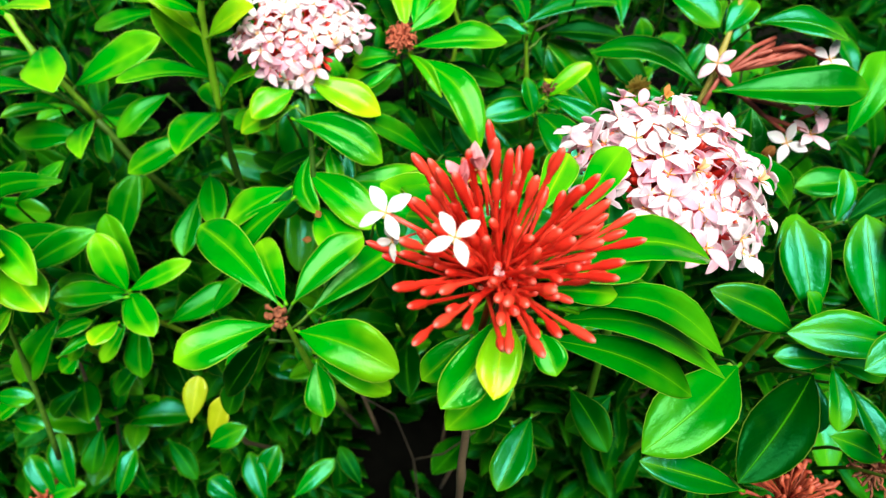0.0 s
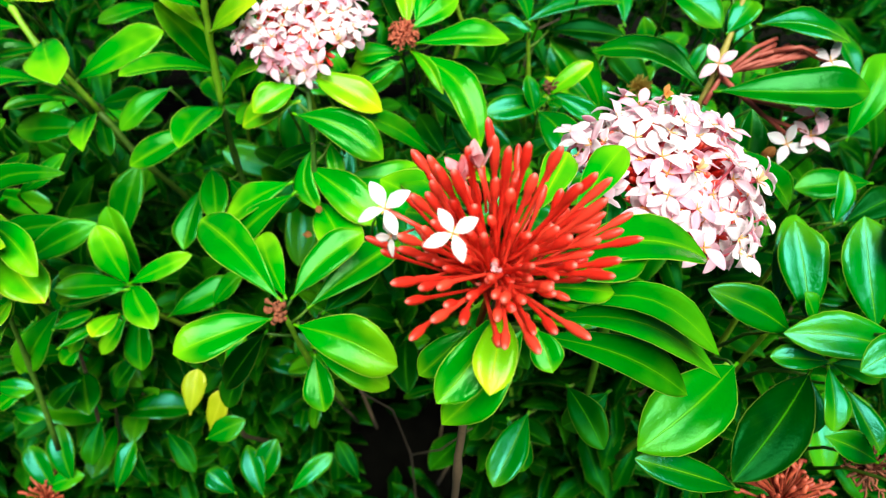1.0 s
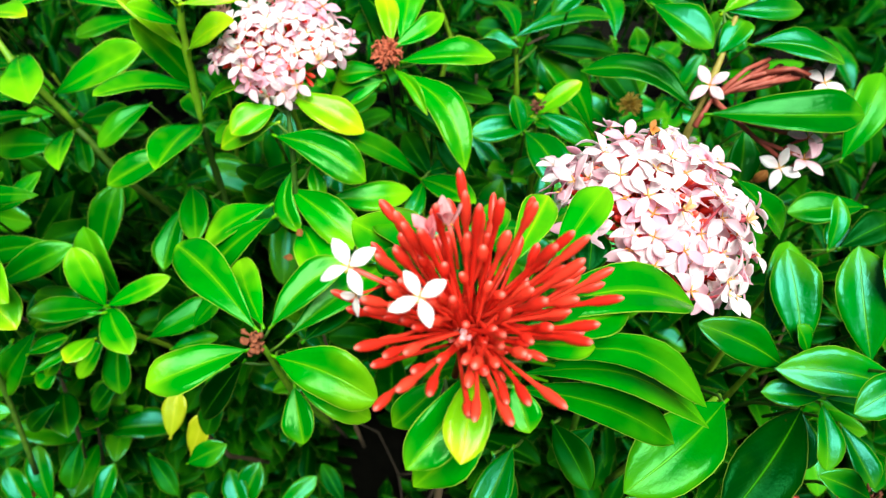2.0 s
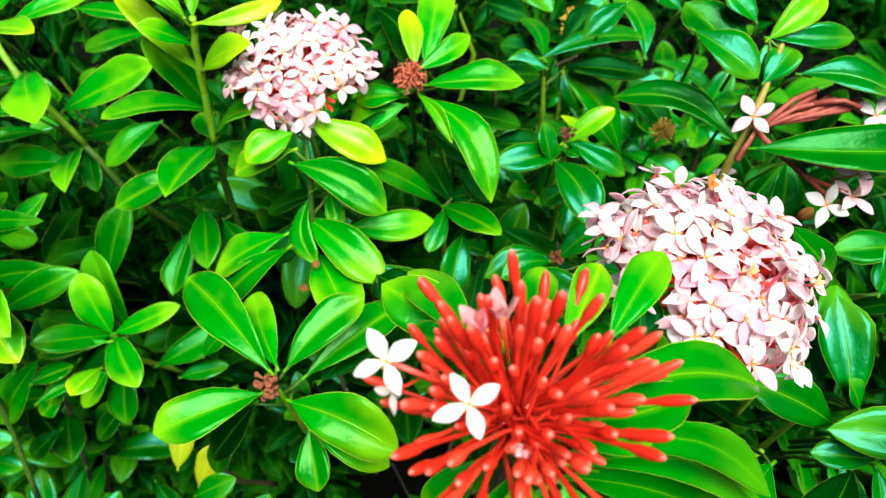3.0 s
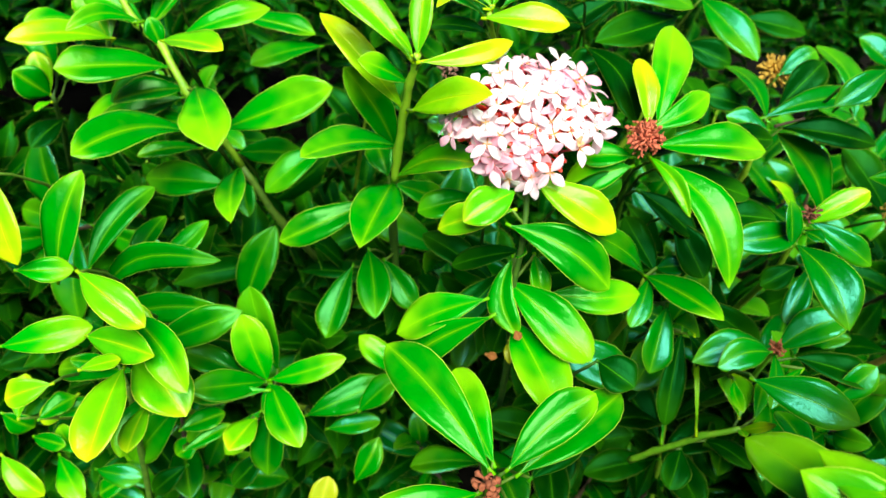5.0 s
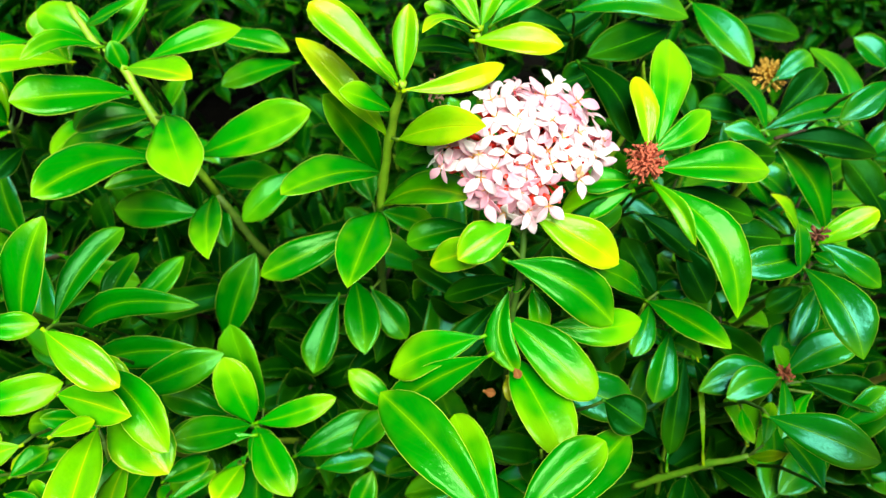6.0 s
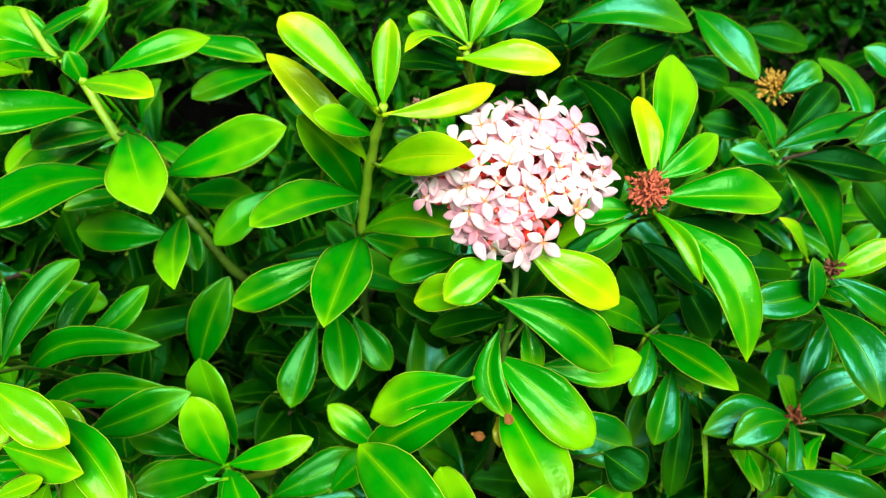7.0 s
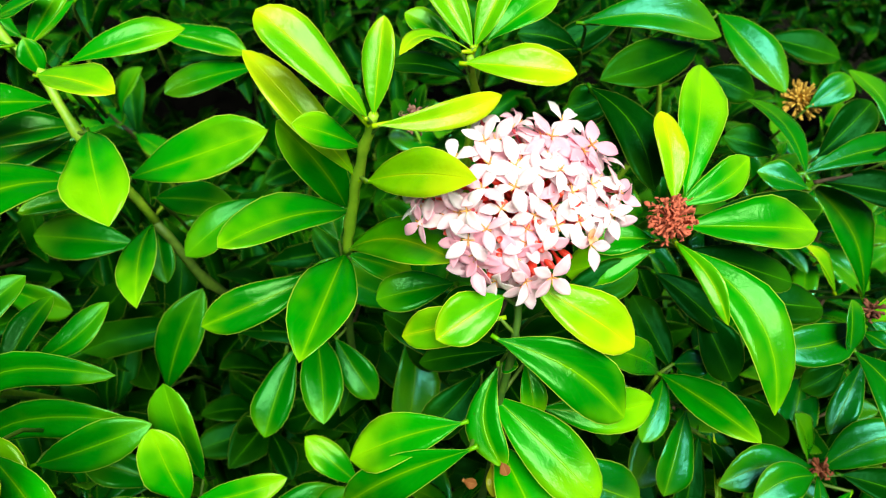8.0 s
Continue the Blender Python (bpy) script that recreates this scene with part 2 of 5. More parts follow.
def add_petiole(bm, length, width):
    add_tube(bm, [(0, -0.05 * length, -0.0012), (0, 0.02 * length, -0.0008), (0, 0.12 * length, -0.0006)], [0.0013, 0.0012, 0.0007], 6)


def leaf_mesh(seed, length, width, bend, fold, wave, age, sway=None, nu=6, nv=12, point=None):
    rnd = random.Random(seed)
    bm = bmesh.new()
    add_blade(bm, rnd, length, width, bend, fold, wave, nu=nu, nv=nv, peak=rnd.uniform(0.56, 0.67), blunt=rnd.uniform(1.9, 2.9), sway=sway, ragged=0.035, base_round=1.85, point=point or rnd.uniform(0.66, 0.96))
    add_petiole(bm, length, width)
    return mesh_of("leaf", bm, [LEAF[age]])


def frame_along(base, tip, roll=0.0, face=None):
    """World pose with +Y from base to tip and +Z as near as may be to the face direction, rolled about +Y by degrees."""
    y = (Vector(tip) - Vector(base)).normalized()
    z = Vector(face) if face is not None else (UP * 0.6 + VIEW).normalized()
    z = z - y * z.dot(y)
    z = z.normalized() if z.length > 0.05 else y.orthogonal().normalized()
    x = y.cross(z)
    m = Matrix((x, y, z)).transposed().to_4x4()
    m.translation = base
    return m @ pose(0, 0, 0, 0, roll, 0)


LEAF_COUNT = [0]
BASES, STEMS = {}, {}


def leaf(plant, base, tip, width, roll=0.0, bend=0.06, age="mid", fold=0.40, face=None, sway=None, point=None):
    """One leaf of a plant from its stalk end to its tip; width in millimetres."""
    LEAF_COUNT[0] += 1
    BASES.setdefault(plant, []).append(Vector(base))
    length = (Vector(tip) - Vector(base)).length
    roll += random.Random(LEAF_COUNT[0] * 31).uniform(-12, 12)
    me = leaf_mesh(LEAF_COUNT[0], length, width / 1000, bend, fold, 0.17, age, sway, point=point)
    return part("leaf", me, plant, frame_along(base, tip, roll, face))


def stem(plant, pts, r0, r1, mat=None, name="stem", label=""):
    """A stem with swollen joints through pts."""
    o = WORLD[plant].translation
    pts = [Vector(p) for p in pts]
    STEMS.setdefault(plant, []).extend(pts)
    fine, radii = [], []
    for i in range(len(pts) - 1):
        for k in range(4):
            fine.append(pts[i].lerp(pts[i + 1], k / 4))
            q = (i + k / 4) / (len(pts) - 1)
            radii.append((r0 + (r1 - r0) * q) * (1.28 if k == 0 and i else 1.0))
    fine.append(pts[-1]), radii.append(r1)
    rnd = random.Random(len(pts) * 7 + int(1e4 * abs(pts[0].x)))
    fine = [p - o + Vector([rnd.uniform(-1, 1) * r1 * 0.22 for _ in "xyz"]) for p in fine]
    bm = bmesh.new()
    add_tube(bm, fine, radii, 8)
    return part(name, mesh_of(name, bm, [mat or STEM_GREEN]), plant, Matrix.Translation(o), label)


def leaf_stalks(plant):
    """Thin side twigs that carry the leaves whose stalks end away from the stem."""
    ends = STEMS[plant]
    line = [ends[i].lerp(ends[i + 1], k / 5) for i in range(len(ends) - 1) for k in range(6)]
    for b in BASES[plant]:
        near = min(line, key=lambda p: (p - b).length + 1.5 * max(0.0, p.z - b.z + 0.01))
        gap = (near - b).length
        if gap < 0.006:
            continue
        o = WORLD[plant].translation
        if gap < 0.026:
            pts = [b, b.lerp(near, 0.5) + Vector((0, 0.05, -0.10)) * gap, near]
        else:  # from a branch deeper in the hedge
            side = Vector((near.x - b.x, near.y - b.y, 0)).normalized()
            pts = [b, b + side * 0.006 + Vector((0, 0.008, -0.010)), b + side * 0.012 + Vector((0, 0.026, -0.034)), b + side * 0.014 + Vector((0, 0.050, -0.075))]
        bm = bmesh.new()
        add_tube(bm, [p - o for p in pts], [0.0009 + 0.0002 * k for k in range(len(pts))], 6)
        part("twig", mesh_of("twig", bm, [STEM_TWIG_SHADED]), plant, Matrix.Translation(o))


# ---- flowers ----
def bud_mesh(seed, length, swell, tube, share=0.30):
    rnd = random.Random(seed)
    bm = bmesh.new()
    bow = rnd.uniform(-0.09, 0.09) * length
    prof = ((0, 0.8), (0.35, 0.85), (1 - share - 0.06, 1.0), (1 - share + 0.02, 1.35), (1 - share * 0.72, swell / tube), (1 - share * 0.42, swell / tube * 1.04),
            (1 - share * 0.16, swell / tube * 0.80), (0.985, swell / tube * 0.46), (1.0, 0.08))
    add_tube(bm, [(bow * math.sin(2.6 * s), length * s, 0) for s, _ in prof], [0.5 * tube * w for _, w in prof], 8)
    return mesh_of("bud", bm, [BUD_RED])


def floret_mesh(seed, span, tube_len, petal_mat, tube_mat, lift=0):
    """Four narrow petals round a short throat with four stamens, on a slender tube along +Z; the throat is at the origin."""
    rnd = random.Random(seed)
    bm = bmesh.new()
    add_tube(bm, [(0, 0, -tube_len), (0.0006, 0, -tube_len * 0.5), (0, 0, -0.0005)], [0.0007, 0.0007, 0.0010], 6, 1)
    turn = rnd.uniform(0, 90)
    for k in range(4):
        m = pose(0, 0, 0, 0, 0, turn + 90 * k + rnd.uniform(-9, 9)) @ pose(0, 0.0006, 0, lift + rnd.uniform(-14, 22), rnd.uniform(-14, 14), 0)
        add_blade(bm, rnd, span * rnd.uniform(0.46, 0.54), span * rnd.uniform(0.235, 0.295), rnd.uniform(-0.06, 0.16), 0.34, 0.16, 0, m, 4, 7, 0.50, 1.6, 0.0004, point=0.78)
        a = radians(turn + 90 * k + 45)
        add_tube(bm, [(0, 0, 0), (0.0026 * math.cos(a), 0.0026 * math.sin(a), 0.0014)], [0.00035, 0.0002], 5, 2)
    return mesh_of("floret", bm, [petal_mat, tube_mat, ANTHER])


def spread(count, reach, rnd, jitter=0.6):
    """Directions spread evenly round +Z out to reach degrees."""
    out, cap = [], 1 - math.cos(radians(reach))
    for k in range(count):
        z = 1 - cap * (k + 0.5 + rnd.uniform(-jitter, jitter) * 0.5) / count
        z = max(-1, min(1, z))
        a = k * 2.39996 + rnd.uniform(-jitter, jitter) * 0.35
        r = math.sqrt(1 - z * z)
        out.append(Vector((r * math.cos(a), r * math.sin(a), z)))
    return out


def axis_frame(at, axis, roll=0.0):
    m = Vector(axis).to_track_quat("Z", "Y").to_matrix().to_4x4()
    m.translation = at
    return m @ pose(0, 0, 0, 0, 0, roll)


BUDS = [bud_mesh(k, 0.042, 0.0038, 0.0018, 0.21 + 0.02 * (k % 3)) for k in range(8)]
FLORETS = [floret_mesh(50 + k, 0.0225, 0.022, PETAL, TUBE) for k in range(9)]
WHITE_FLORETS = [floret_mesh(80 + k, 0.0235, 0.018, PETAL_WHITE, BUD_RED) for k in range(3)]

OPENING = [floret_mesh(90 + k, 0.021, 0.024, PETAL_CORAL, BUD_RED, 66) for k in range(3)]
WILTED = [floret_mesh(95 + k, 0.015, 0.012, PETAL_WILTED, TUBE, 50) for k in range(2)]


def flower_base(plant, m, radius, mat, label):
    """The short branching stalks on which buds or florets sit."""
    bm = bmesh.new()
    rnd = random.Random(5)
    add_tube(bm, [(0, 0, -0.9 * radius), (0, 0, -0.4 * radius), (0, 0, 0)], [0.0016, 0.0017, 0.0024], 8)
    for d in spread(14, 80, rnd):
        add_tube(bm, [(0, 0, -0.15 * radius), d * radius * 0.22], [0.0012, 0.0009], 6)
    return part("flower_head", mesh_of("flower_head", bm, [mat]), plant, m, label)


def bud_head(plant, at, axis, radius, count, reach, label, seed=1, roll=0.0, low=1.0, tips=()):
    rnd = random.Random(seed)
    m = axis_frame(at, axis, roll)
    head = flower_base(plant, m, radius, BUD_RED, label)
    for k, d in enumerate(spread(count, reach, rnd)):
        far = d.length * (low if (m.to_3x3() @ d).z < 0.25 else 1)  # those that hang down are shorter
        d = (d + Vector([rnd.gauss(0, 0.08) for _ in "xyz"])).normalized() * far
        size = radius / 0.042 * rnd.choice((0.62, 0.74, 0.84, 0.92, 0.98, 1.04)) * rnd.uniform(0.95, 1.04) * d.length
        thick = radius / 0.050 * rnd.uniform(0.85, 1.12)
        q = d.to_track_quat("Y", "Z").to_matrix().to_4x4() @ pose(0, 0, 0, 0, rnd.uniform(0, 360), 0)
        side = Vector([rnd.uniform(-0.13, 0.13) for _ in 'xyz'])
        mm = m @ Matrix.Translation((d.normalized() * 0.04 + side) * radius) @ q @ Matrix.Diagonal((thick, size, thick, 1))
        part("bud", BUDS[k % 8], head, mm)
    for tip in tips:  # single buds with known tips
        d = Vector(tip) - m.translation
        q = d.to_track_quat("Y", "Z").to_matrix().to_4x4()
        thick = radius / 0.050 * rnd.uniform(0.92, 1.12)
        q.translation = m.translation
        part("bud", BUDS[rnd.randrange(8)], head, q @ Matrix.Diagonal((thick, d.length / 0.042, thick, 1)))
    return head, m


def floret_head(plant, at, axis, radii, count, reach, label, seed=1, roll=0.0, size=1.0, lobes=0.0, bare=()):
    """A domed cluster; radii: half sizes across, along and above the centre; bare: sides that have lost their florets."""
    rnd = random.Random(seed)
    m = axis_frame(at, axis, roll)
    head = flower_base(plant, m, radii[2], TUBE, label)
    for k, d in enumerate(spread(count, reach, rnd)):
        p = Vector((d.x * radii[0], d.y * radii[1], d.z * radii[2])) * rnd.uniform(0.78, 1.10) * (1 + lobes * noise.noise(d * 1.7 + Vector((seed, 0, 0))))
        if any((m.to_3x3() @ p).normalized().dot(Vector(w)) > c for c, *w in bare):
            continue
        aim = (Vector((d.x / radii[0], d.y / radii[1], d.z / radii[2])).normalized() + Vector([rnd.uniform(-0.6, 0.6) for _ in "xyz"]) + Vector((0, 0, 0.5)))
        q = aim.to_track_quat("Z", "Y").to_matrix().to_4x4() @ pose(0, 0, 0, 0, 0, rnd.uniform(0, 360))
        s = size * rnd.uniform(0.86, 1.1)
        part("floret", FLORETS[k % 9], head, m @ Matrix.Translation(p) @ q @ Matrix.Scale(s, 4))
    for k, d in enumerate(spread(count, reach * 0.9, rnd)):
        p = Vector((d.x * radii[0], d.y * radii[1], d.z * radii[2]))
        q = d.to_track_quat("Y", "Z").to_matrix().to_4x4()
        part("bud", BUDS[k % 8], head, m @ q @ Matrix.Diagonal((0.95, p.length / 0.042 * rnd.uniform(0.76, 0.95), 0.95, 1)))
    return head, m


def dry_head(plant, at, axis, radius, count, mat, label, seed=1, reach=105, end=(0.0006, 0.0013), ragged=0.4):
    """A spent flower head: a tuft of short shrivelled stubs; end: how thick they finish, ragged: how far they bend aside."""
    rnd = random.Random(seed)
    bm = bmesh.new()
    for d in spread(count, reach, rnd, 1.0):
        e = d * radius * rnd.uniform(0.55, 1.12)
        side = Vector([rnd.uniform(-ragged, ragged) * radius for _ in "xyz"])
        top = rnd.uniform(*end)
        add_tube(bm, [d * radius * 0.1, e * 0.6 + side * 0.6, e + side * 0.3, e * 1.06 + side, e * 1.1 + side * 1.1], [0.0006, 0.0008, top, top * 0.9, top * 0.3], 6)
    add_tube(bm, [(0, 0, -radius * 0.6), (0, 0, 0), (0, 0, radius * 0.35)], [0.0016, 0.0026, 0.0012], 8)
    return part("spent_flower_head", mesh_of("spent_flower_head", bm, [mat]), plant, axis_frame(at, axis), label)


def withered_head(plant, at, axis, radius, count, mat, label, seed=1):
    """A withered flower head: shrunken curled petals and calyces crowded on a short stalk."""
    rnd = random.Random(seed)
    bm = bmesh.new()
    for d in spread(count, 112, rnd, 1.0):
        out = (d * 0.6 + Vector([rnd.uniform(-1, 1) for _ in "xyz"])).normalized()
        m = out.to_track_quat("Y", "Z").to_matrix().to_4x4()
        m.translation = d * radius * rnd.uniform(0.35, 0.9)
        ln = radius * rnd.uniform(0.14, 0.32)
        add_blade(bm, rnd, ln, ln * rnd.uniform(0.35, 0.7), rnd.uniform(-0.3, 0.3), rnd.uniform(-0.8, 0.9), 0.5, 0, m @ pose(0, 0, 0, 0, rnd.uniform(0, 360), 0), 2, 4, 0.5, 1.6, 0.0004)
        if rnd.random() < 0.4:
            p = d * radius * rnd.uniform(0.5, 0.85)
            add_tube(bm, [d * radius * 0.1, p, p + out * 0.0012], [0.0006, 0.0009, 0.0007], 6)
    add_tube(bm, [(0, 0, -radius * 0.6), (0, 0, 0), (0, 0, radius * 0.35)], [0.0016, 0.0030, 0.0020], 8)
    return part("spent_flower_head", mesh_of("spent_flower_head", bm, [mat]), plant, axis_frame(at, axis), label)


# ---- ground ----
bm = bmesh.new()
bmesh.ops.create_grid(bm, x_segments=120, y_segments=120, size=60)
for v in bm.verts:
    v.co.z = 0.02 * noise.noise(v.co * 0.7)
ground = new("ground", mesh_of("ground", bm, [SOIL_SHADED]))
tagged(ground, "bare soil under the hedge, coloured near-black for shade", "soil", kind="structure")

# ---- shoots seen at close range, leaf by leaf ----
s1 = thing("leafy_shoot", (-0.206, 0.585, 0.914), "upright ixora shoot tipped with young yellow-green leaves", "shrub", "leafy shoots")
leaf(s1, (-0.189, 0.557, 1.148), (-0.189, 0.586, 1.184), 16, 0, 0.03, "young")
leaf(s1, (-0.193, 0.555, 1.146), (-0.247, 0.579, 1.183), 23, 0, 0.06, "young")
leaf(s1, (-0.199, 0.570, 1.101), (-0.261, 0.597, 1.151), 22, 0, 0.06, "young")
leaf(s1, (-0.191, 0.548, 1.152), (-0.205, 0.550, 1.167), 7, 0, 0.05, "young")
leaf(s1, (-0.186, 0.554, 1.145), (-0.129, 0.580, 1.153), 14, 25, 0.04, "young", sway=0.06)
leaf(s1, (-0.196, 0.564, 1.124), (-0.225, 0.544, 1.147), 16, 0, 0.04, "mid")
leaf(s1, (-0.191, 0.560, 1.106), (-0.139, 0.519, 1.147), 24, 0, 0.03, "young")
leaf(s1, (-0.206, 0.597, 1.051), (-0.260, 0.522, 1.084), 29, 0, 0.06, "mid")
leaf(s1, (-0.210, 0.613, 1.039), (-0.243, 0.585, 1.119), 29, 0, 0.05, "mid")
leaf(s1, (-0.204, 0.589, 1.028), (-0.142, 0.520, 1.095), 29, 0, 0.05, "young", sway=-0.06)
leaf(s1, (-0.208, 0.593, 1.018), (-0.216, 0.495, 1.034), 35, 0, 0.07, "mid")
leaf(s1, (-0.224, 0.590, 1.000), (-0.294, 0.559, 0.973), 27, 0, 0.06, "mid")
leaf(s1, (-0.225, 0.578, 0.958), (-0.209, 0.518, 0.941), 27, 0, 0.05, "plain")
leaf(s1, (-0.277, 0.651, 1.005), (-0.321, 0.614, 0.978), 28, 0, 0.05, "plain")
leaf(s1, (-0.215, 0.613, 1.010), (-0.230, 0.640, 1.024), 25, 0, 0.04, "mid")
leaf(s1, (-0.206, 0.593, 1.018), (-0.165, 0.601, 0.998), 21, 0, 0.04, "mid")
leaf(s1, (-0.240, 0.582, 0.933), (-0.253, 0.531, 0.895), 27, 0, 0.05, "plain")
leaf(s1, (-0.213, 0.588, 0.939), (-0.181, 0.560, 0.913), 24, 0, 0.05, "plain")

s2 = thing("leafy_shoot", (-0.387, 0.657, 0.936), "long slanting ixora shoot with paired glossy green leaves", "shrub", "leafy shoots")
leaf(s2, (-0.387, 0.619, 1.107), (-0.333, 0.598, 1.115), 25, 0, 0.05, "young")
leaf(s2, (-0.386, 0.651, 1.097), (-0.322, 0.680, 1.113), 24, 0, 0.05, "mid", sway=0.03)
leaf(s2, (-0.366, 0.733, 1.079), (-0.301, 0.735, 1.068), 28, 0, 0.05, "mid")
leaf(s2, (-0.298, 0.738, 1.056), (-0.349, 0.692, 1.055), 27, 0, 0.05, "plain")
leaf(s2, (-0.401, 0.646, 1.070), (-0.466, 0.597, 1.086), 34, 0, 0.05, "mid")
leaf(s2, (-0.387, 0.628, 1.022), (-0.433, 0.538, 1.052), 36, 0, 0.07, "mid", sway=0.05)
leaf(s2, (-0.424, 0.658, 1.098), (-0.462, 0.653, 1.105), 14, 30, 0.05, "mid")
leaf(s2, (-0.359, 0.640, 1.021), (-0.266, 0.647, 1.067), 38, 0, 0.05, "mid")
leaf(s2, (-0.372, 0.627, 1.065), (-0.331, 0.553, 1.059), 37, 0, 0.06, "mid")
leaf(s2, (-0.359, 0.624, 0.974), (-0.432, 0.625, 0.970), 33, 0, 0.06, "plain")
leaf(s2, (-0.349, 0.634, 0.986), (-0.328, 0.551, 0.994), 26, 0, 0.06, "mid")
leaf(s2, (-0.397, 0.661, 1.043), (-0.447, 0.632, 1.041), 28, 0, 0.05, "mid")
leaf(s2, (-0.347, 0.591, 0.850), (-0.322, 0.633, 0.925), 34, 0, 0.05, "plain")
leaf(s2, (-0.408, 0.657, 1.082), (-0.417, 0.663, 1.103), 16, 0, 0.04, "mid")
leaf(s2, (-0.442, 0.679, 1.105), (-0.398, 0.675, 1.130), 15, 0, 0.06, "mid", sway=0.05)
leaf(s2, (-0.421, 0.667, 1.092), (-0.398, 0.701, 1.129), 16, 10, 0.05, "mid")
leaf(s2, (-0.442, 0.699, 1.082), (-0.492, 0.704, 1.102), 29, 0, 0.05, "mid")
leaf(s2, (-0.408, 0.673, 1.026), (-0.475, 0.639, 1.003), 31, 0, 0.05, "mid")
leaf(s2, (-0.395, 0.665, 1.003), (-0.455, 0.665, 1.002), 24, 0, 0.05, "mid")
leaf(s2, (-0.354, 0.650, 0.974), (-0.338, 0.613, 0.949), 20, 0, 0.05, "plain")
leaf(s2, (-0.364, 0.676, 0.972), (-0.299, 0.662, 0.987), 27, 0, 0.05, "plain")

s3 = thing("leafy_shoot", (-0.400, 0.458, 0.867), "crowded ixora shoot with broad glossy leaves", "shrub", "leafy shoots")
leaf(s3, (-0.400, 0.471, 1.007), (-0.370, 0.528, 1.040), 22, 0, 0.07, "plain", sway=-0.05)
leaf(s3, (-0.415, 0.491, 0.952), (-0.313, 0.490, 1.012), 20, 20, 0.1, "plain", sway=-0.16)
leaf(s3, (-0.432, 0.501, 0.899), (-0.322, 0.503, 0.947), 25, 20, 0.1, "plain", sway=-0.14)
leaf(s3, (-0.380, 0.436, 1.040), (-0.334, 0.416, 1.020), 23, 0, 0.06, "young")
leaf(s3, (-0.386, 0.430, 0.987), (-0.331, 0.412, 0.998), 23, 0, 0.05, "young")
leaf(s3, (-0.365, 0.449, 0.993), (-0.311, 0.404, 0.975), 27, 0, 0.06, "mid", sway=-0.06)
leaf(s3, (-0.379, 0.483, 0.918), (-0.308, 0.499, 0.952), 27, 0, 0.06, "plain")
leaf(s3, (-0.414, 0.458, 1.008), (-0.402, 0.501, 1.069), 31, 0, 0.06, "mid")
leaf(s3, (-0.367, 0.391, 1.004), (-0.352, 0.409, 0.995), 11, 0, 0.05, "young")
leaf(s3, (-0.395, 0.499, 0.965), (-0.385, 0.560, 0.986), 17, 0, 0.05, "plain")
leaf(s3, (-0.386, 0.526, 0.964), (-0.350, 0.560, 0.986), 21, 0, 0.06, "plain", sway=0.1)
leaf(s3, (-0.431, 0.447, 1.024), (-0.399, 0.457, 1.020), 17, 0, 0.06, "mid")
leaf(s3, (-0.412, 0.413, 0.953), (-0.442, 0.403, 0.943), 20, 0, 0.05, "young")
leaf(s3, (-0.442, 0.420, 0.978), (-0.388, 0.441, 0.984), 23, 0, 0.06, "mid")
leaf(s3, (-0.441, 0.470, 1.083), (-0.424, 0.442, 1.034), 26, 0, 0.06, "young")

s4 = thing("leafy_shoot", (-0.287, 0.478, 0.777), "four-leaved ixora shoot tip with rounded leaves", "shrub", "leafy shoots")
leaf(s4, (-0.288, 0.478, 0.899), (-0.307, 0.495, 0.953), 29, 0, 0.05, "mid")
leaf(s4, (-0.288, 0.503, 0.882), (-0.313, 0.531, 0.947), 32, 0, 0.05, "plain")
leaf(s4, (-0.285, 0.478, 0.900), (-0.226, 0.487, 0.927), 19, 0, 0.06, "mid")
leaf(s4, (-0.289, 0.477, 0.898), (-0.334, 0.443, 0.923), 25, 0, 0.06, "plain")
leaf(s4, (-0.286, 0.476, 0.897), (-0.267, 0.447, 0.896), 23, 0, 0.06, "plain")
leaf(s4, (-0.319, 0.504, 0.868), (-0.369, 0.507, 0.884), 25, 0, 0.05, "plain")
leaf(s4, (-0.259, 0.479, 0.857), (-0.197, 0.510, 0.876), 28, 0, 0.05, "plain")
leaf(s4, (-0.215, 0.479, 0.872), (-0.187, 0.500, 0.895), 24, 0, 0.05, "plain")
leaf(s4, (-0.294, 0.476, 0.898), (-0.348, 0.459, 0.895), 25, 0, 0.05, "plain")
leaf(s4, (-0.284, 0.476, 0.897), (-0.248, 0.424, 0.896), 27, 0, 0.06, "mid")

s5 = thing("flowering_shoot", (-0.112, 0.511, 0.898), "ixora shoot with a domed pale pink flower head", "flower", "flowering shoots")
leaf(s5, (-0.105, 0.515, 1.091), (-0.049, 0.503, 1.066), 28, 0, 0.05, "young")
leaf(s5, (-0.117, 0.512, 1.083), (-0.148, 0.490, 1.071), 24, 0, 0.05, "young")
leaf(s5, (-0.117, 0.508, 1.071), (-0.165, 0.510, 1.046), 21, 0, 0.06, "young")
leaf(s5, (-0.117, 0.501, 1.063), (-0.048, 0.482, 1.035), 31, 0, 0.08, "mid", sway=-0.08)
leaf(s5, (-0.110, 0.510, 1.032), (-0.103, 0.503, 1.040), 10, 0, 0.05, "mid")
leaf(s5, (-0.111, 0.515, 1.023), (-0.103, 0.472, 0.991), 21, 10, 0.05, "mid", sway=0.16)
leaf(s5, (-0.112, 0.504, 1.011), (-0.051, 0.461, 0.986), 33, 0, 0.06, "mid")
leaf(s5, (-0.082, 0.507, 1.000), (-0.014, 0.524, 0.995), 26, 0, 0.06, "mid", sway=0.05)
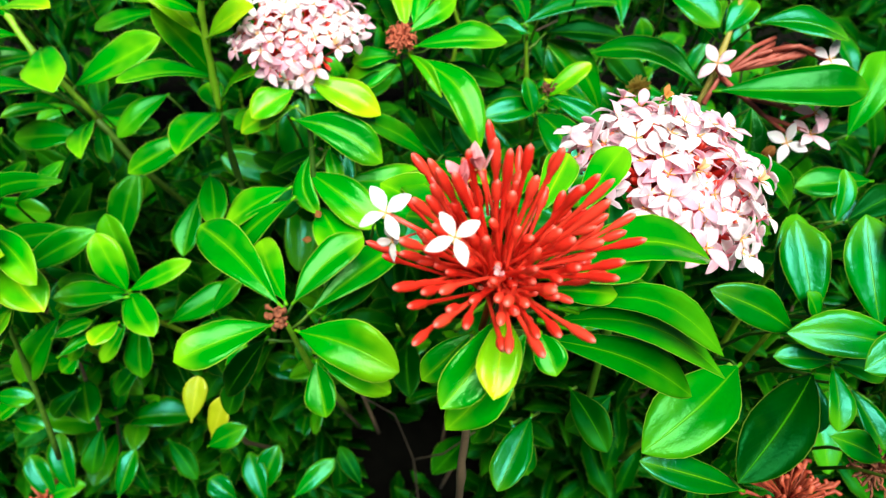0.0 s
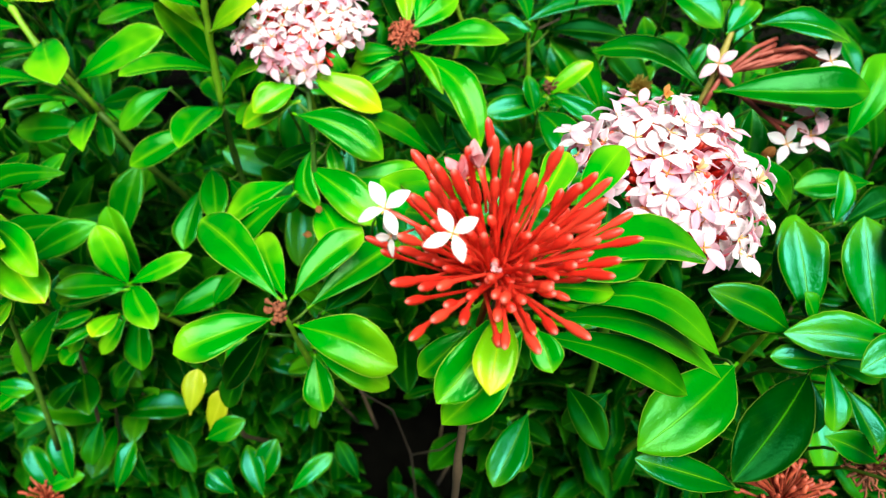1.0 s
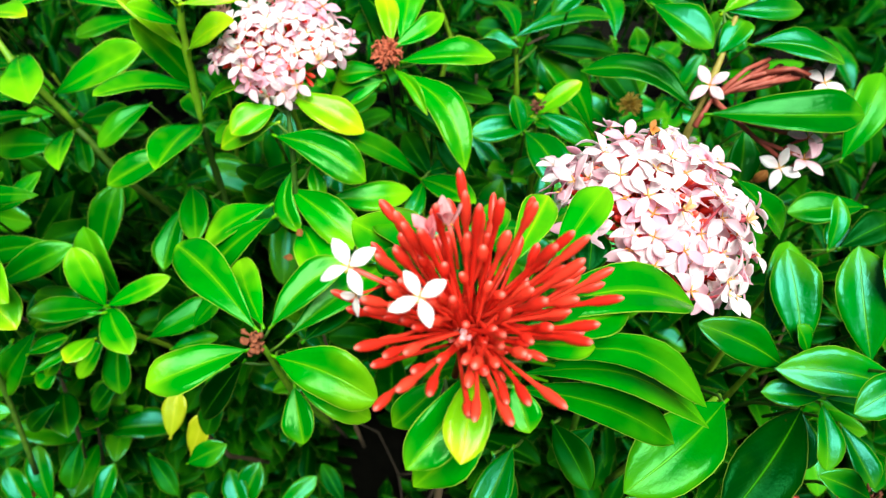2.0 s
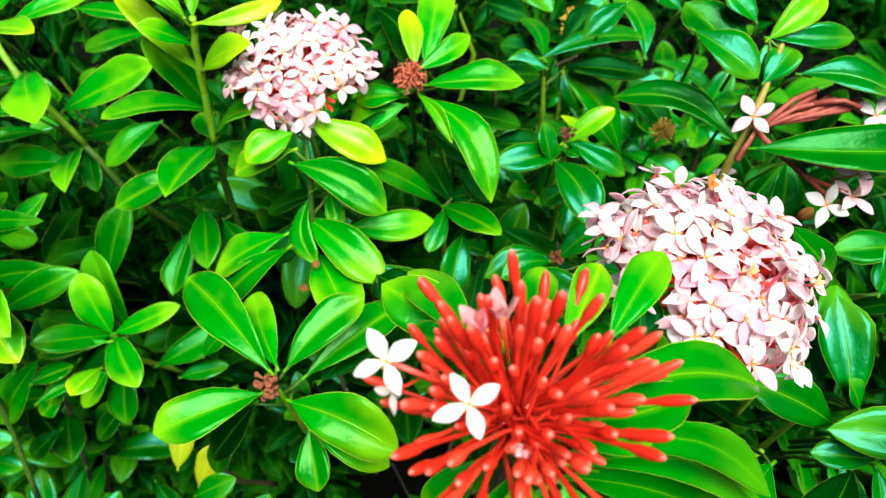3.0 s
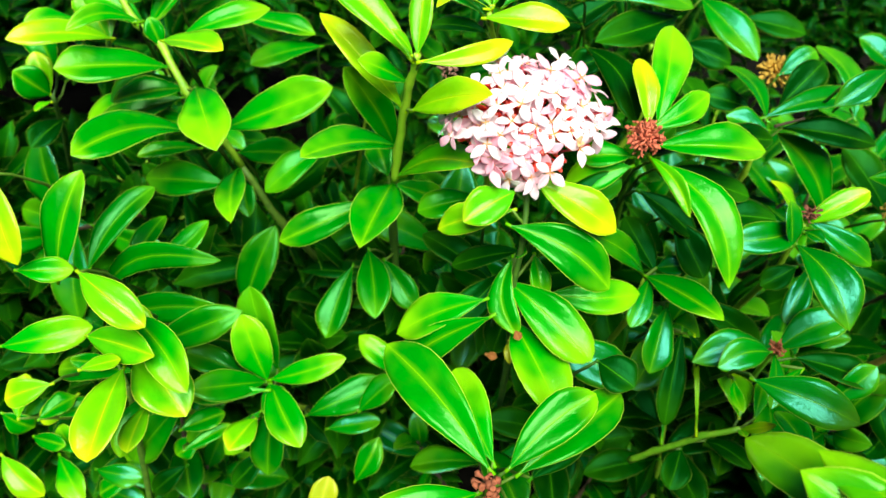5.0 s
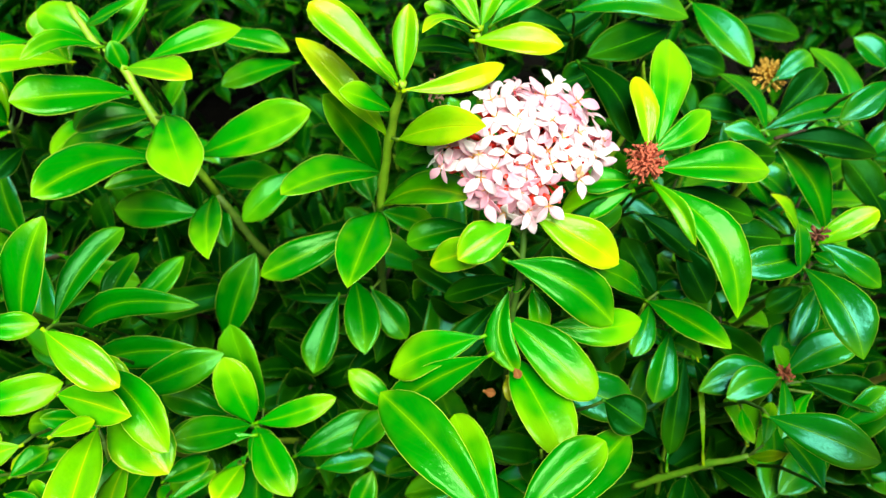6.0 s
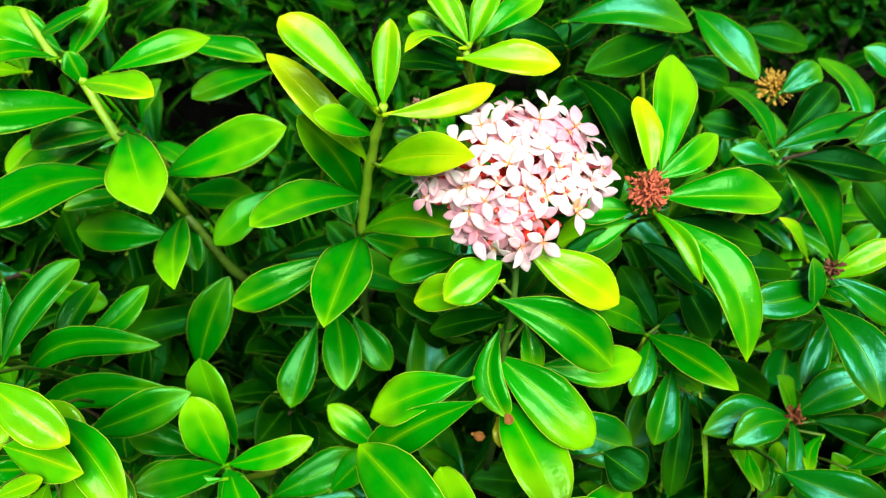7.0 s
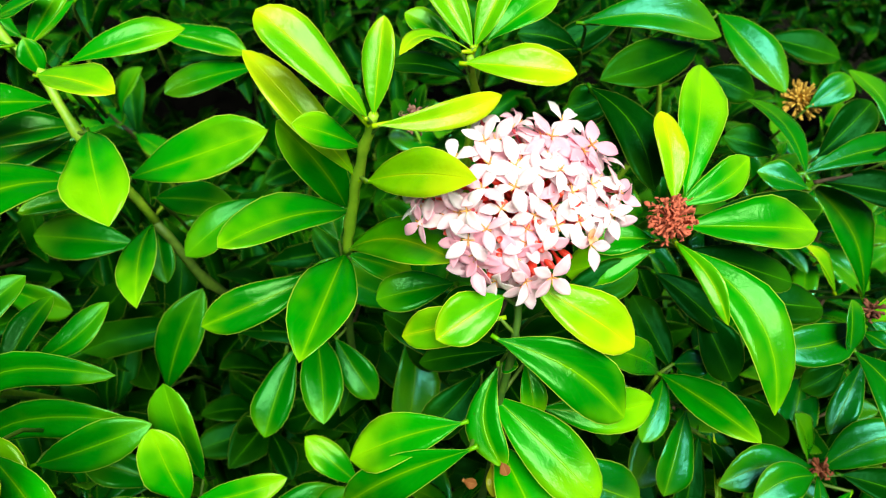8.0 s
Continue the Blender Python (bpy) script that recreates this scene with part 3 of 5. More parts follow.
leaf(s5, (-0.105, 0.492, 0.983), (-0.070, 0.424, 0.970), 38, 0, 0.06, "mid")
leaf(s5, (-0.081, 0.500, 0.963), (-0.014, 0.485, 0.947), 34, 0, 0.06, "deep")
leaf(s5, (-0.096, 0.518, 1.026), (-0.087, 0.496, 1.004), 15, 0, 0.06, "mid")
leaf(s5, (-0.139, 0.558, 1.040), (-0.183, 0.549, 1.028), 24, 0, 0.05, "plain")
leaf(s5, (-0.118, 0.560, 0.955), (-0.181, 0.583, 0.978), 26, 0, 0.05, "old_shaded")
leaf(s5, (-0.128, 0.487, 1.007), (-0.187, 0.480, 0.969), 29, 0, 0.06, "mid", sway=0.04)
leaf(s5, (-0.123, 0.472, 1.006), (-0.188, 0.467, 0.941), 25, 0, 0.06, "mid", sway=0.05)
leaf(s5, (-0.185, 0.509, 0.887), (-0.224, 0.528, 0.907), 21, 0, 0.05, "mid")
leaf(s5, (-0.112, 0.517, 1.081), (-0.147, 0.515, 1.064), 16, 0, 0.05, "old_shaded")
leaf(s5, (-0.104, 0.534, 1.014), (-0.154, 0.538, 0.988), 19, 0, 0.05, "old_shaded")
leaf(s5, (-0.086, 0.535, 1.056), (-0.043, 0.551, 1.074), 22, 0, 0.05, "old_shaded")
leaf(s5, (-0.116, 0.536, 0.987), (-0.147, 0.503, 0.965), 25, 0, 0.05, "old_shaded")

s6 = thing("leafy_shoot", (-0.022, 0.568, 0.968), "ixora shoot with a spent russet flower head among leaves", "shrub", "leafy shoots")
leaf(s6, (-0.031, 0.569, 1.108), (-0.040, 0.611, 1.136), 18, 0, 0.04, "young")
leaf(s6, (-0.024, 0.575, 1.107), (-0.014, 0.649, 1.146), 29, 0, 0.05, "mid")
leaf(s6, (-0.028, 0.568, 1.107), (0.011, 0.598, 1.122), 19, 0, 0.05, "mid", sway=0.05)
leaf(s6, (-0.022, 0.565, 1.096), (0.054, 0.575, 1.095), 33, 0, 0.05, "mid")
leaf(s6, (-0.024, 0.557, 1.088), (0.029, 0.489, 1.041), 28, 0, 0.1, "mid", sway=-0.1)
leaf(s6, (-0.028, 0.555, 1.093), (-0.001, 0.517, 1.074), 11, 40, 0.05, "young", sway=-0.1)
leaf(s6, (-0.038, 0.559, 1.089), (-0.076, 0.556, 1.085), 21, 0, 0.05, "mid")
leaf(s6, (-0.038, 0.556, 1.083), (-0.081, 0.551, 1.065), 23, 0, 0.05, "mid")
leaf(s6, (-0.006, 0.585, 1.088), (0.070, 0.606, 1.086), 22, 0, 0.05, "old_shaded")
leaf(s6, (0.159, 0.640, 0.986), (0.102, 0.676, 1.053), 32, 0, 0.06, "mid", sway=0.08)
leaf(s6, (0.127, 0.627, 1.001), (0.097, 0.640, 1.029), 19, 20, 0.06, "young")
leaf(s6, (-0.012, 0.571, 1.074), (0.054, 0.570, 1.059), 25, 0, 0.05, "old_shaded")
leaf(s6, (0.005, 0.564, 1.037), (0.031, 0.535, 1.007), 26, 0, 0.05, "old_shaded")
leaf(s6, (0.030, 0.568, 1.042), (0.079, 0.568, 1.043), 26, 0, 0.05, "old_shaded")
leaf(s6, (-0.022, 0.576, 1.049), (0.021, 0.555, 1.028), 22, 0, 0.05, "old_shaded")

s7 = thing("leafy_shoot", (-0.147, 0.593, 1.044), "young pale-leaved ixora shoot tip", "shrub", "leafy shoots")
leaf(s7, (-0.149, 0.587, 1.164), (-0.094, 0.587, 1.165), 21, 0, 0.05, "young")
leaf(s7, (-0.147, 0.591, 1.169), (-0.179, 0.560, 1.179), 10, 20, 0.08, "young", sway=0.22)
leaf(s7, (-0.145, 0.593, 1.170), (-0.133, 0.616, 1.195), 14, 0, 0.05, "young")
leaf(s7, (-0.146, 0.592, 1.170), (-0.170, 0.615, 1.193), 16, 0, 0.05, "young")
leaf(s7, (-0.150, 0.608, 1.157), (-0.182, 0.620, 1.170), 15, 0, 0.05, "mid")
leaf(s7, (-0.138, 0.623, 1.158), (-0.102, 0.652, 1.176), 20, 0, 0.05, "mid")
leaf(s7, (-0.147, 0.609, 1.144), (-0.187, 0.620, 1.140), 17, 0, 0.05, "old_shaded")

s8 = thing("leafy_shoot", (-0.028, 0.713, 0.990), "ixora shoot with long dark glossy leaves", "shrub", "leafy shoots")
leaf(s8, (-0.076, 0.699, 1.139), (0.011, 0.699, 1.141), 28, 0, 0.07, "deep", sway=-0.05)
leaf(s8, (0.003, 0.708, 1.129), (-0.065, 0.661, 1.122), 30, 0, 0.05, "old_shaded")
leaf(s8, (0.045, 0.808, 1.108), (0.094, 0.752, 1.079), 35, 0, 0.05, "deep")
leaf(s8, (-0.070, 0.658, 1.118), (-0.034, 0.592, 1.096), 26, 0, 0.08, "old_shaded", sway=-0.1)
leaf(s8, (-0.019, 0.643, 1.106), (-0.071, 0.633, 1.094), 25, 0, 0.05, "old_shaded")
leaf(s8, (-0.050, 0.674, 1.107), (-0.079, 0.664, 1.096), 24, 0, 0.05, "old_shaded")
leaf(s8, (0.029, 0.759, 1.085), (0.071, 0.749, 1.075), 27, 0, 0.05, "old_shaded")
leaf(s8, (0.085, 0.798, 1.098), (0.142, 0.791, 1.092), 29, 0, 0.05, "old_shaded")
leaf(s8, (-0.071, 0.719, 1.111), (-0.114, 0.714, 1.119), 25, 0, 0.05, "old_shaded")
leaf(s8, (-0.036, 0.753, 1.125), (-0.085, 0.730, 1.099), 24, 0, 0.05, "old_shaded")

s9 = thing("leafy_shoot", (0.097, 0.665, 0.946), "ixora shoot with narrow leaves spreading from its tip", "shrub", "leafy shoots")
leaf(s9, (0.078, 0.650, 1.079), (0.061, 0.738, 1.078), 20, 0, 0.06, "deep", sway=0.06)
leaf(s9, (0.077, 0.651, 1.080), (0.169, 0.685, 1.085), 23, 0, 0.06, "deep", sway=-0.05)
leaf(s9, (0.080, 0.644, 1.073), (0.046, 0.649, 1.078), 20, 0, 0.05, "deep")
leaf(s9, (0.134, 0.624, 1.141), (0.100, 0.605, 1.119), 20, 0, 0.05, "deep")
leaf(s9, (0.189, 0.735, 1.044), (0.163, 0.807, 1.076), 30, 0, 0.08, "deep", sway=0.1)
leaf(s9, (0.094, 0.675, 1.077), (0.126, 0.702, 1.107), 26, 0, 0.05, "old_shaded")
leaf(s9, (0.099, 0.664, 1.065), (0.174, 0.659, 1.061), 26, 0, 0.05, "old_shaded")
leaf(s9, (0.088, 0.666, 1.053), (0.054, 0.653, 1.038), 21, 0, 0.05, "old_shaded")
leaf(s9, (0.122, 0.764, 1.063), (0.153, 0.781, 1.082), 24, 0, 0.05, "deep")
leaf(s9, (0.234, 0.798, 1.067), (0.202, 0.815, 1.085), 29, 0, 0.05, "deep")
leaf(s9, (0.082, 0.700, 1.060), (0.042, 0.706, 1.065), 24, 0, 0.05, "old_shaded")
leaf(s9, (0.207, 0.643, 1.001), (0.163, 0.683, 1.043), 35, 0, 0.05, "old_shaded")

s10 = thing("leafy_shoot", (0.087, 0.544, 0.934), "ixora shoot tip with curled glossy leaves", "shrub", "leafy shoots")
leaf(s10, (0.087, 0.543, 1.057), (0.033, 0.521, 1.055), 23, 0, 0.06, "deep", sway=-0.06)
leaf(s10, (0.075, 0.526, 1.053), (0.067, 0.539, 1.081), 17, 0, 0.04, "deep")
leaf(s10, (0.085, 0.545, 1.059), (0.123, 0.555, 1.085), 17, 0, 0.05, "young")
leaf(s10, (0.078, 0.527, 1.054), (0.104, 0.470, 1.034), 30, 0, 0.09, "deep", sway=-0.07)
leaf(s10, (0.088, 0.547, 1.061), (0.134, 0.528, 1.042), 19, 0, 0.06, "deep")
leaf(s10, (0.087, 0.541, 1.055), (0.096, 0.529, 1.057), 12, 0, 0.04, "deep")
leaf(s10, (0.097, 0.547, 1.018), (0.073, 0.536, 1.005), 19, 0, 0.05, "old_shaded")
leaf(s10, (0.114, 0.557, 1.014), (0.093, 0.519, 0.987), 17, 0, 0.05, "deep")

s11 = thing("leafy_shoot", (0.086, 0.494, 0.854), "low ixora shoot with drooping glossy leaves", "shrub", "leafy shoots")
leaf(s11, (0.085, 0.502, 0.975), (0.028, 0.491, 0.964), 25, 0, 0.07, "deep", sway=0.1)
leaf(s11, (0.087, 0.502, 0.976), (0.133, 0.515, 1.005), 26, 0, 0.06, "deep", sway=-0.06)
leaf(s11, (0.079, 0.494, 0.981), (0.040, 0.477, 0.977), 22, 0, 0.07, "deep", sway=0.1)
leaf(s11, (0.086, 0.500, 0.974), (0.079, 0.460, 0.960), 14, 0, 0.05, "deep")
leaf(s11, (0.041, 0.433, 1.019), (0.096, 0.407, 1.021), 27, 0, 0.06, "deep")
leaf(s11, (0.106, 0.506, 0.966), (0.163, 0.497, 0.958), 26, 0, 0.05, "old_shaded")
leaf(s11, (0.107, 0.494, 0.968), (0.089, 0.466, 0.966), 9, 20, 0.05, "mid", sway=0.1)
leaf(s11, (0.060, 0.485, 0.956), (0.061, 0.457, 0.956), 9, 20, 0.05, "mid", sway=0.1)
leaf(s11, (0.131, 0.486, 0.944), (0.159, 0.499, 0.974), 22, 0, 0.05, "deep")

s12 = thing("leafy_shoot", (0.001, 0.544, 0.874), "small ixora shoot with leaves spreading in pairs", "shrub", "leafy shoots")
leaf(s12, (-0.007, 0.544, 0.995), (0.039, 0.496, 1.005), 26, 0, 0.05, "mid")
leaf(s12, (-0.009, 0.545, 0.996), (-0.075, 0.500, 1.068), 20, 0, 0.05, "deep")
leaf(s12, (0.001, 0.550, 0.994), (-0.024, 0.590, 1.014), 23, 0, 0.05, "old_shaded")
leaf(s12, (-0.000, 0.549, 1.000), (0.020, 0.544, 1.010), 17, 0, 0.04, "deep")
leaf(s12, (-0.005, 0.543, 0.994), (-0.018, 0.507, 0.976), 17, 0, 0.05, "deep")
leaf(s12, (0.011, 0.530, 0.980), (0.001, 0.490, 0.947), 25, 0, 0.05, "deep")
leaf(s12, (0.033, 0.539, 0.946), (0.024, 0.481, 0.898), 20, 0, 0.05, "old_shaded")
leaf(s12, (0.039, 0.565, 0.959), (0.102, 0.549, 0.930), 25, 0, 0.05, "old_shaded")
leaf(s12, (0.036, 0.530, 0.952), (0.063, 0.510, 0.915), 18, 0, 0.05, "old_shaded")

s13 = thing("leafy_shoot", (-0.102, 0.366, 0.858), "leaf rosette round a cluster of brown buds", "shrub", "leafy shoots")
leaf(s13, (-0.117, 0.365, 0.994), (-0.188, 0.437, 1.007), 33, 0, 0.07, "mid", sway=0.05)
leaf(s13, (-0.105, 0.366, 0.995), (-0.058, 0.407, 1.020), 26, 0, 0.06, "mid", sway=-0.06)
leaf(s13, (-0.114, 0.373, 0.988), (-0.142, 0.434, 0.995), 25, 0, 0.05, "mid")
leaf(s13, (-0.122, 0.355, 0.982), (-0.184, 0.326, 0.976), 31, 0, 0.06, "mid")
leaf(s13, (-0.102, 0.352, 0.978), (-0.030, 0.325, 0.967), 37, 0, 0.06, "mid", sway=-0.06)
leaf(s13, (-0.093, 0.355, 0.952), (-0.038, 0.338, 0.928), 24, 0, 0.05, "mid")
leaf(s13, (-0.096, 0.376, 0.976), (-0.034, 0.435, 0.989), 28, 0, 0.06, "mid")
leaf(s13, (-0.088, 0.380, 0.965), (-0.054, 0.432, 0.970), 26, 0, 0.05, "old_shaded")
leaf(s13, (-0.095, 0.358, 0.939), (-0.086, 0.326, 0.914), 24, 0, 0.05, "mid")
leaf(s13, (-0.133, 0.369, 0.952), (-0.172, 0.362, 0.895), 24, 0, 0.05, "old_shaded")
leaf(s13, (-0.052, 0.444, 1.007), (-0.029, 0.429, 1.003), 26, 0, 0.05, "old_shaded")

s18 = thing("leafy_shoot", (-0.365, 0.465, 0.741), "ixora shoot with yellowing drooping leaves", "shrub", "leafy shoots")
leaf(s18, (-0.365, 0.452, 0.964), (-0.319, 0.408, 0.942), 37, 0, 0.06, "young")
leaf(s18, (-0.379, 0.460, 0.989), (-0.346, 0.440, 0.981), 23, 0, 0.05, "young")
leaf(s18, (-0.354, 0.469, 0.875), (-0.399, 0.443, 0.814), 29, 0, 0.06, "plain")
leaf(s18, (-0.287, 0.483, 0.861), (-0.286, 0.445, 0.816), 30, 0, 0.05, "plain")
leaf(s18, (-0.352, 0.431, 0.940), (-0.361, 0.386, 0.917), 23, 0, 0.05, "mid")
leaf(s18, (-0.406, 0.471, 0.863), (-0.441, 0.440, 0.813), 26, 0, 0.06, "mid")
leaf(s18, (-0.388, 0.476, 0.852), (-0.409, 0.448, 0.804), 22, 0, 0.05, "mid")
leaf(s18, (-0.500, 0.447, 0.854), (-0.484, 0.453, 0.830), 19, 0, 0.05, "mid")
leaf(s18, (-0.370, 0.442, 0.939), (-0.435, 0.449, 0.920), 19, 0, 0.05, "mid")
leaf(s18, (-0.348, 0.464, 0.829), (-0.366, 0.452, 0.816), 19, 0, 0.05, "mid")
leaf(s18, (-0.452, 0.474, 0.853), (-0.479, 0.456, 0.833), 17, 0, 0.06, "young")
leaf(s18, (-0.509, 0.435, 0.810), (-0.470, 0.417, 0.787), 24, 0, 0.06, "young")
leaf(s18, (-0.406, 0.445, 0.786), (-0.434, 0.432, 0.772), 17, 0, 0.06, "mid")
leaf(s18, (-0.324, 0.473, 0.869), (-0.348, 0.446, 0.839), 21, 0, 0.06, "mid")
leaf(s18, (-0.295, 0.471, 0.866), (-0.319, 0.446, 0.837), 19, 0, 0.06, "mid")
leaf(s18, (-0.284, 0.465, 0.904), (-0.343, 0.455, 0.895), 16, 0, 0.06, "mid")
leaf(s18, (-0.472, 0.450, 0.795), (-0.436, 0.417, 0.785), 22, 0, 0.06, "mid")
leaf(s18, (-0.242, 0.479, 0.842), (-0.199, 0.488, 0.849), 18, 0, 0.06, "deep")
leaf(s18, (-0.219, 0.474, 0.773), (-0.202, 0.502, 0.804), 23, 0, 0.06, "mid")

s19 = thing("leafy_shoot", (-0.295, 0.428, 0.572), "low shaded ixora shoot with two yellow leaves", "shrub", "leafy shoots")
leaf(s19, (-0.245, 0.429, 0.772), (-0.238, 0.457, 0.805), 23, 0, 0.05, "yellow")
leaf(s19, (-0.225, 0.419, 0.760), (-0.210, 0.438, 0.799), 22, 0, 0.05, "yellow")
leaf(s19, (-0.228, 0.413, 0.753), (-0.188, 0.419, 0.776), 24, 0, 0.05, "deep")
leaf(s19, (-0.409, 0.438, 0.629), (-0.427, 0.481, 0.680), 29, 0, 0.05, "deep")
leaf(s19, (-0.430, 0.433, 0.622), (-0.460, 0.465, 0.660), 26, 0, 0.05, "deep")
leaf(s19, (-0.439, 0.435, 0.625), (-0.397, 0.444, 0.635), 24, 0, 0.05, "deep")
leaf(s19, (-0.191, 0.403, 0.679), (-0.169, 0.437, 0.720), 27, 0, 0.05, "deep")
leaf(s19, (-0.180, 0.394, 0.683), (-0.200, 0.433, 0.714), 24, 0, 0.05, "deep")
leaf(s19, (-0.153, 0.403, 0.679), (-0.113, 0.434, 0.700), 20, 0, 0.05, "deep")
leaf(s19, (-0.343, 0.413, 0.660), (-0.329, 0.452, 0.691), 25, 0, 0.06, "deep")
leaf(s19, (-0.318, 0.428, 0.647), (-0.349, 0.456, 0.680), 23, 0, 0.06, "old_shaded")
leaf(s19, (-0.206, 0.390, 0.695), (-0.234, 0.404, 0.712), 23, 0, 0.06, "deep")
leaf(s19, (-0.375, 0.474, 0.763), (-0.402, 0.456, 0.742), 20, 0, 0.06, "old_shaded")
leaf(s19, (-0.294, 0.466, 0.816), (-0.319, 0.445, 0.791), 20, 0, 0.06, "old_shaded")
leaf(s19, (-0.172, 0.409, 0.873), (-0.185, 0.383, 0.842), 21, 0, 0.06, "old_shaded")
leaf(s19, (-0.297, 0.464, 0.689), (-0.263, 0.431, 0.665), 23, 0, 0.06, "old_shaded")
leaf(s19, (-0.370, 0.472, 0.699), (-0.375, 0.434, 0.670), 24, 0, 0.06, "old_shaded")
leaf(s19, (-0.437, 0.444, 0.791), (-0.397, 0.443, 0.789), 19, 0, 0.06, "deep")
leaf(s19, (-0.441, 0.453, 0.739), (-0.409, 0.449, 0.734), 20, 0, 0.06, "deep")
leaf(s19, (-0.085, 0.416, 0.679), (-0.110, 0.448, 0.702), 20, 0, 0.06, "old_shaded")

hero = thing("flowering_shoot", (0.035, 0.214, 1.034), "ixora shoot with a round head of coral red buds", "flower", "flowering shoots")
leaf(hero, (0.038, 0.213, 1.160), (0.120, 0.244, 1.139), 23, 0, 0.06, "mid", sway=-0.07, point=0.98)
leaf(hero, (0.040, 0.208, 1.162), (0.087, 0.228, 1.155), 18, 0, 0.05, "mid", sway=0.05, point=0.98)
leaf(hero, (0.046, 0.206, 1.147), (0.126, 0.216, 1.106), 15, 0, 0.05, "plain", sway=-0.15, point=0.98)
leaf(hero, (0.037, 0.204, 1.158), (0.071, 0.212, 1.148), 12, 0, 0.05, "mid", point=0.98)
leaf(hero, (0.044, 0.210, 1.134), (0.134, 0.221, 1.084), 19, 0, 0.05, "plain", sway=-0.1, point=0.98)
leaf(hero, (0.042, 0.214, 1.120), (0.123, 0.225, 1.066), 19, 0, 0.05, "plain", sway=-0.04, point=0.98)
leaf(hero, (0.024, 0.192, 1.156), (0.018, 0.161, 1.145), 16, 0, 0.05, "young", point=0.98)
leaf(hero, (0.022, 0.196, 1.151), (-0.001, 0.167, 1.132), 18, 0, 0.05, "mid", sway=-0.04, point=0.98)
leaf(hero, (0.033, 0.197, 1.141), (0.001, 0.175, 1.108), 22, 0, 0.06, "mid", sway=-0.06, point=0.98)
leaf(hero, (0.013, 0.228, 1.108), (-0.010, 0.217, 1.088), 16, 0, 0.05, "mid", point=0.98)
leaf(hero, (0.039, 0.200, 1.138), (0.045, 0.186, 1.128), 13, 0, 0.05, "mid", point=0.98)
leaf(hero, (0.038, 0.229, 1.176), (0.055, 0.266, 1.181), 15, 0, 0.05, "young", point=0.98)
leaf(hero, (0.057, 0.242, 1.165), (0.083, 0.281, 1.175), 17, 0, 0.05, "mid", point=0.98)
leaf(hero, (0.009, 0.232, 1.172), (-0.019, 0.285, 1.157), 18, 0, 0.05, "mid", point=0.98)
leaf(hero, (0.007, 0.226, 1.173), (-0.016, 0.248, 1.161), 13, 0, 0.05, "mid", point=0.98)
leaf(hero, (0.006, 0.245, 1.152), (-0.025, 0.313, 1.121), 24, 0, 0.06, "mid", point=0.98)
leaf(hero, (0.026, 0.243, 1.169), (0.036, 0.280, 1.166), 14, 0, 0.05, "mid", point=0.98)
leaf(hero, (0.016, 0.246, 1.149), (-0.029, 0.274, 1.160), 23, 0, 0.05, "mid", point=0.98)

pinkB = thing("flowering_shoot", (0.194, 0.325, 0.983), "ixora shoot with a large pale pink flower head", "flower", "flowering shoots")
leaf(pinkB, (0.194, 0.392, 1.103), (0.245, 0.409, 1.047), 24, 0, 0.05, "deep")
leaf(pinkB, (0.229, 0.325, 1.007), (0.167, 0.328, 1.042), 26, 0, 0.06, "deep")
leaf(pinkB, (0.084, 0.296, 1.143), (0.080, 0.274, 1.132), 17, 0, 0.05, "old_shaded")

s14 = thing("flowering_shoot", (0.218, 0.527, 0.993), "nearly spent ixora shoot with a few pink florets", "flower", "flowering shoots")
leaf(s14, (0.205, 0.483, 1.098), (0.313, 0.479, 1.101), 35, 0, 0.06, "plain", sway=0.04)
leaf(s14, (0.241, 0.530, 1.130), (0.304, 0.512, 1.124), 31, 0, 0.06, "deep", sway=-0.05)
leaf(s14, (0.215, 0.525, 1.125), (0.235, 0.541, 1.144), 22, 0, 0.05, "deep")
leaf(s14, (0.166, 0.548, 1.152), (0.207, 0.518, 1.132), 31, 0, 0.05, "deep")
leaf(s14, (0.209, 0.524, 1.077), (0.122, 0.562, 1.091), 31, 0, 0.08, "plain", sway=0.12)
leaf(s14, (0.220, 0.552, 1.109), (0.172, 0.601, 1.151), 39, 0, 0.06, "plain")
leaf(s14, (0.217, 0.532, 1.117), (0.233, 0.551, 1.138), 19, 0, 0.05, "deep")
leaf(s14, (0.218, 0.546, 1.149), (0.278, 0.547, 1.150), 18, 0, 0.05, "deep")
leaf(s14, (0.218, 0.545, 1.148), (0.257, 0.567, 1.173), 22, 0, 0.05, "young")
leaf(s14, (0.218, 0.573, 1.149), (0.197, 0.588, 1.167), 21, 0, 0.05, "deep")
leaf(s14, (0.252, 0.524, 1.061), (0.247, 0.495, 1.026), 28, 0, 0.05, "plain")
leaf(s14, (0.336, 0.518, 1.039), (0.368, 0.564, 1.092), 33, 0, 0.05, "plain")
leaf(s14, (0.337, 0.469, 1.027), (0.277, 0.466, 1.023), 27, 0, 0.05, "plain")
leaf(s14, (0.315, 0.466, 1.023), (0.309, 0.439, 1.006), 20, 0, 0.05, "deep")

s15 = thing("leafy_shoot", (0.284, 0.343, 0.890), "ixora shoot with upright bluish-sheened leaves", "shrub", "leafy shoots")
leaf(s15, (0.251, 0.343, 0.998), (0.245, 0.396, 1.045), 33, 0, 0.05, "deep")
leaf(s15, (0.242, 0.372, 0.985), (0.261, 0.422, 1.030), 30, 0, 0.05, "deep")
leaf(s15, (0.285, 0.327, 1.010), (0.282, 0.382, 1.060), 36, 0, 0.05, "deep")
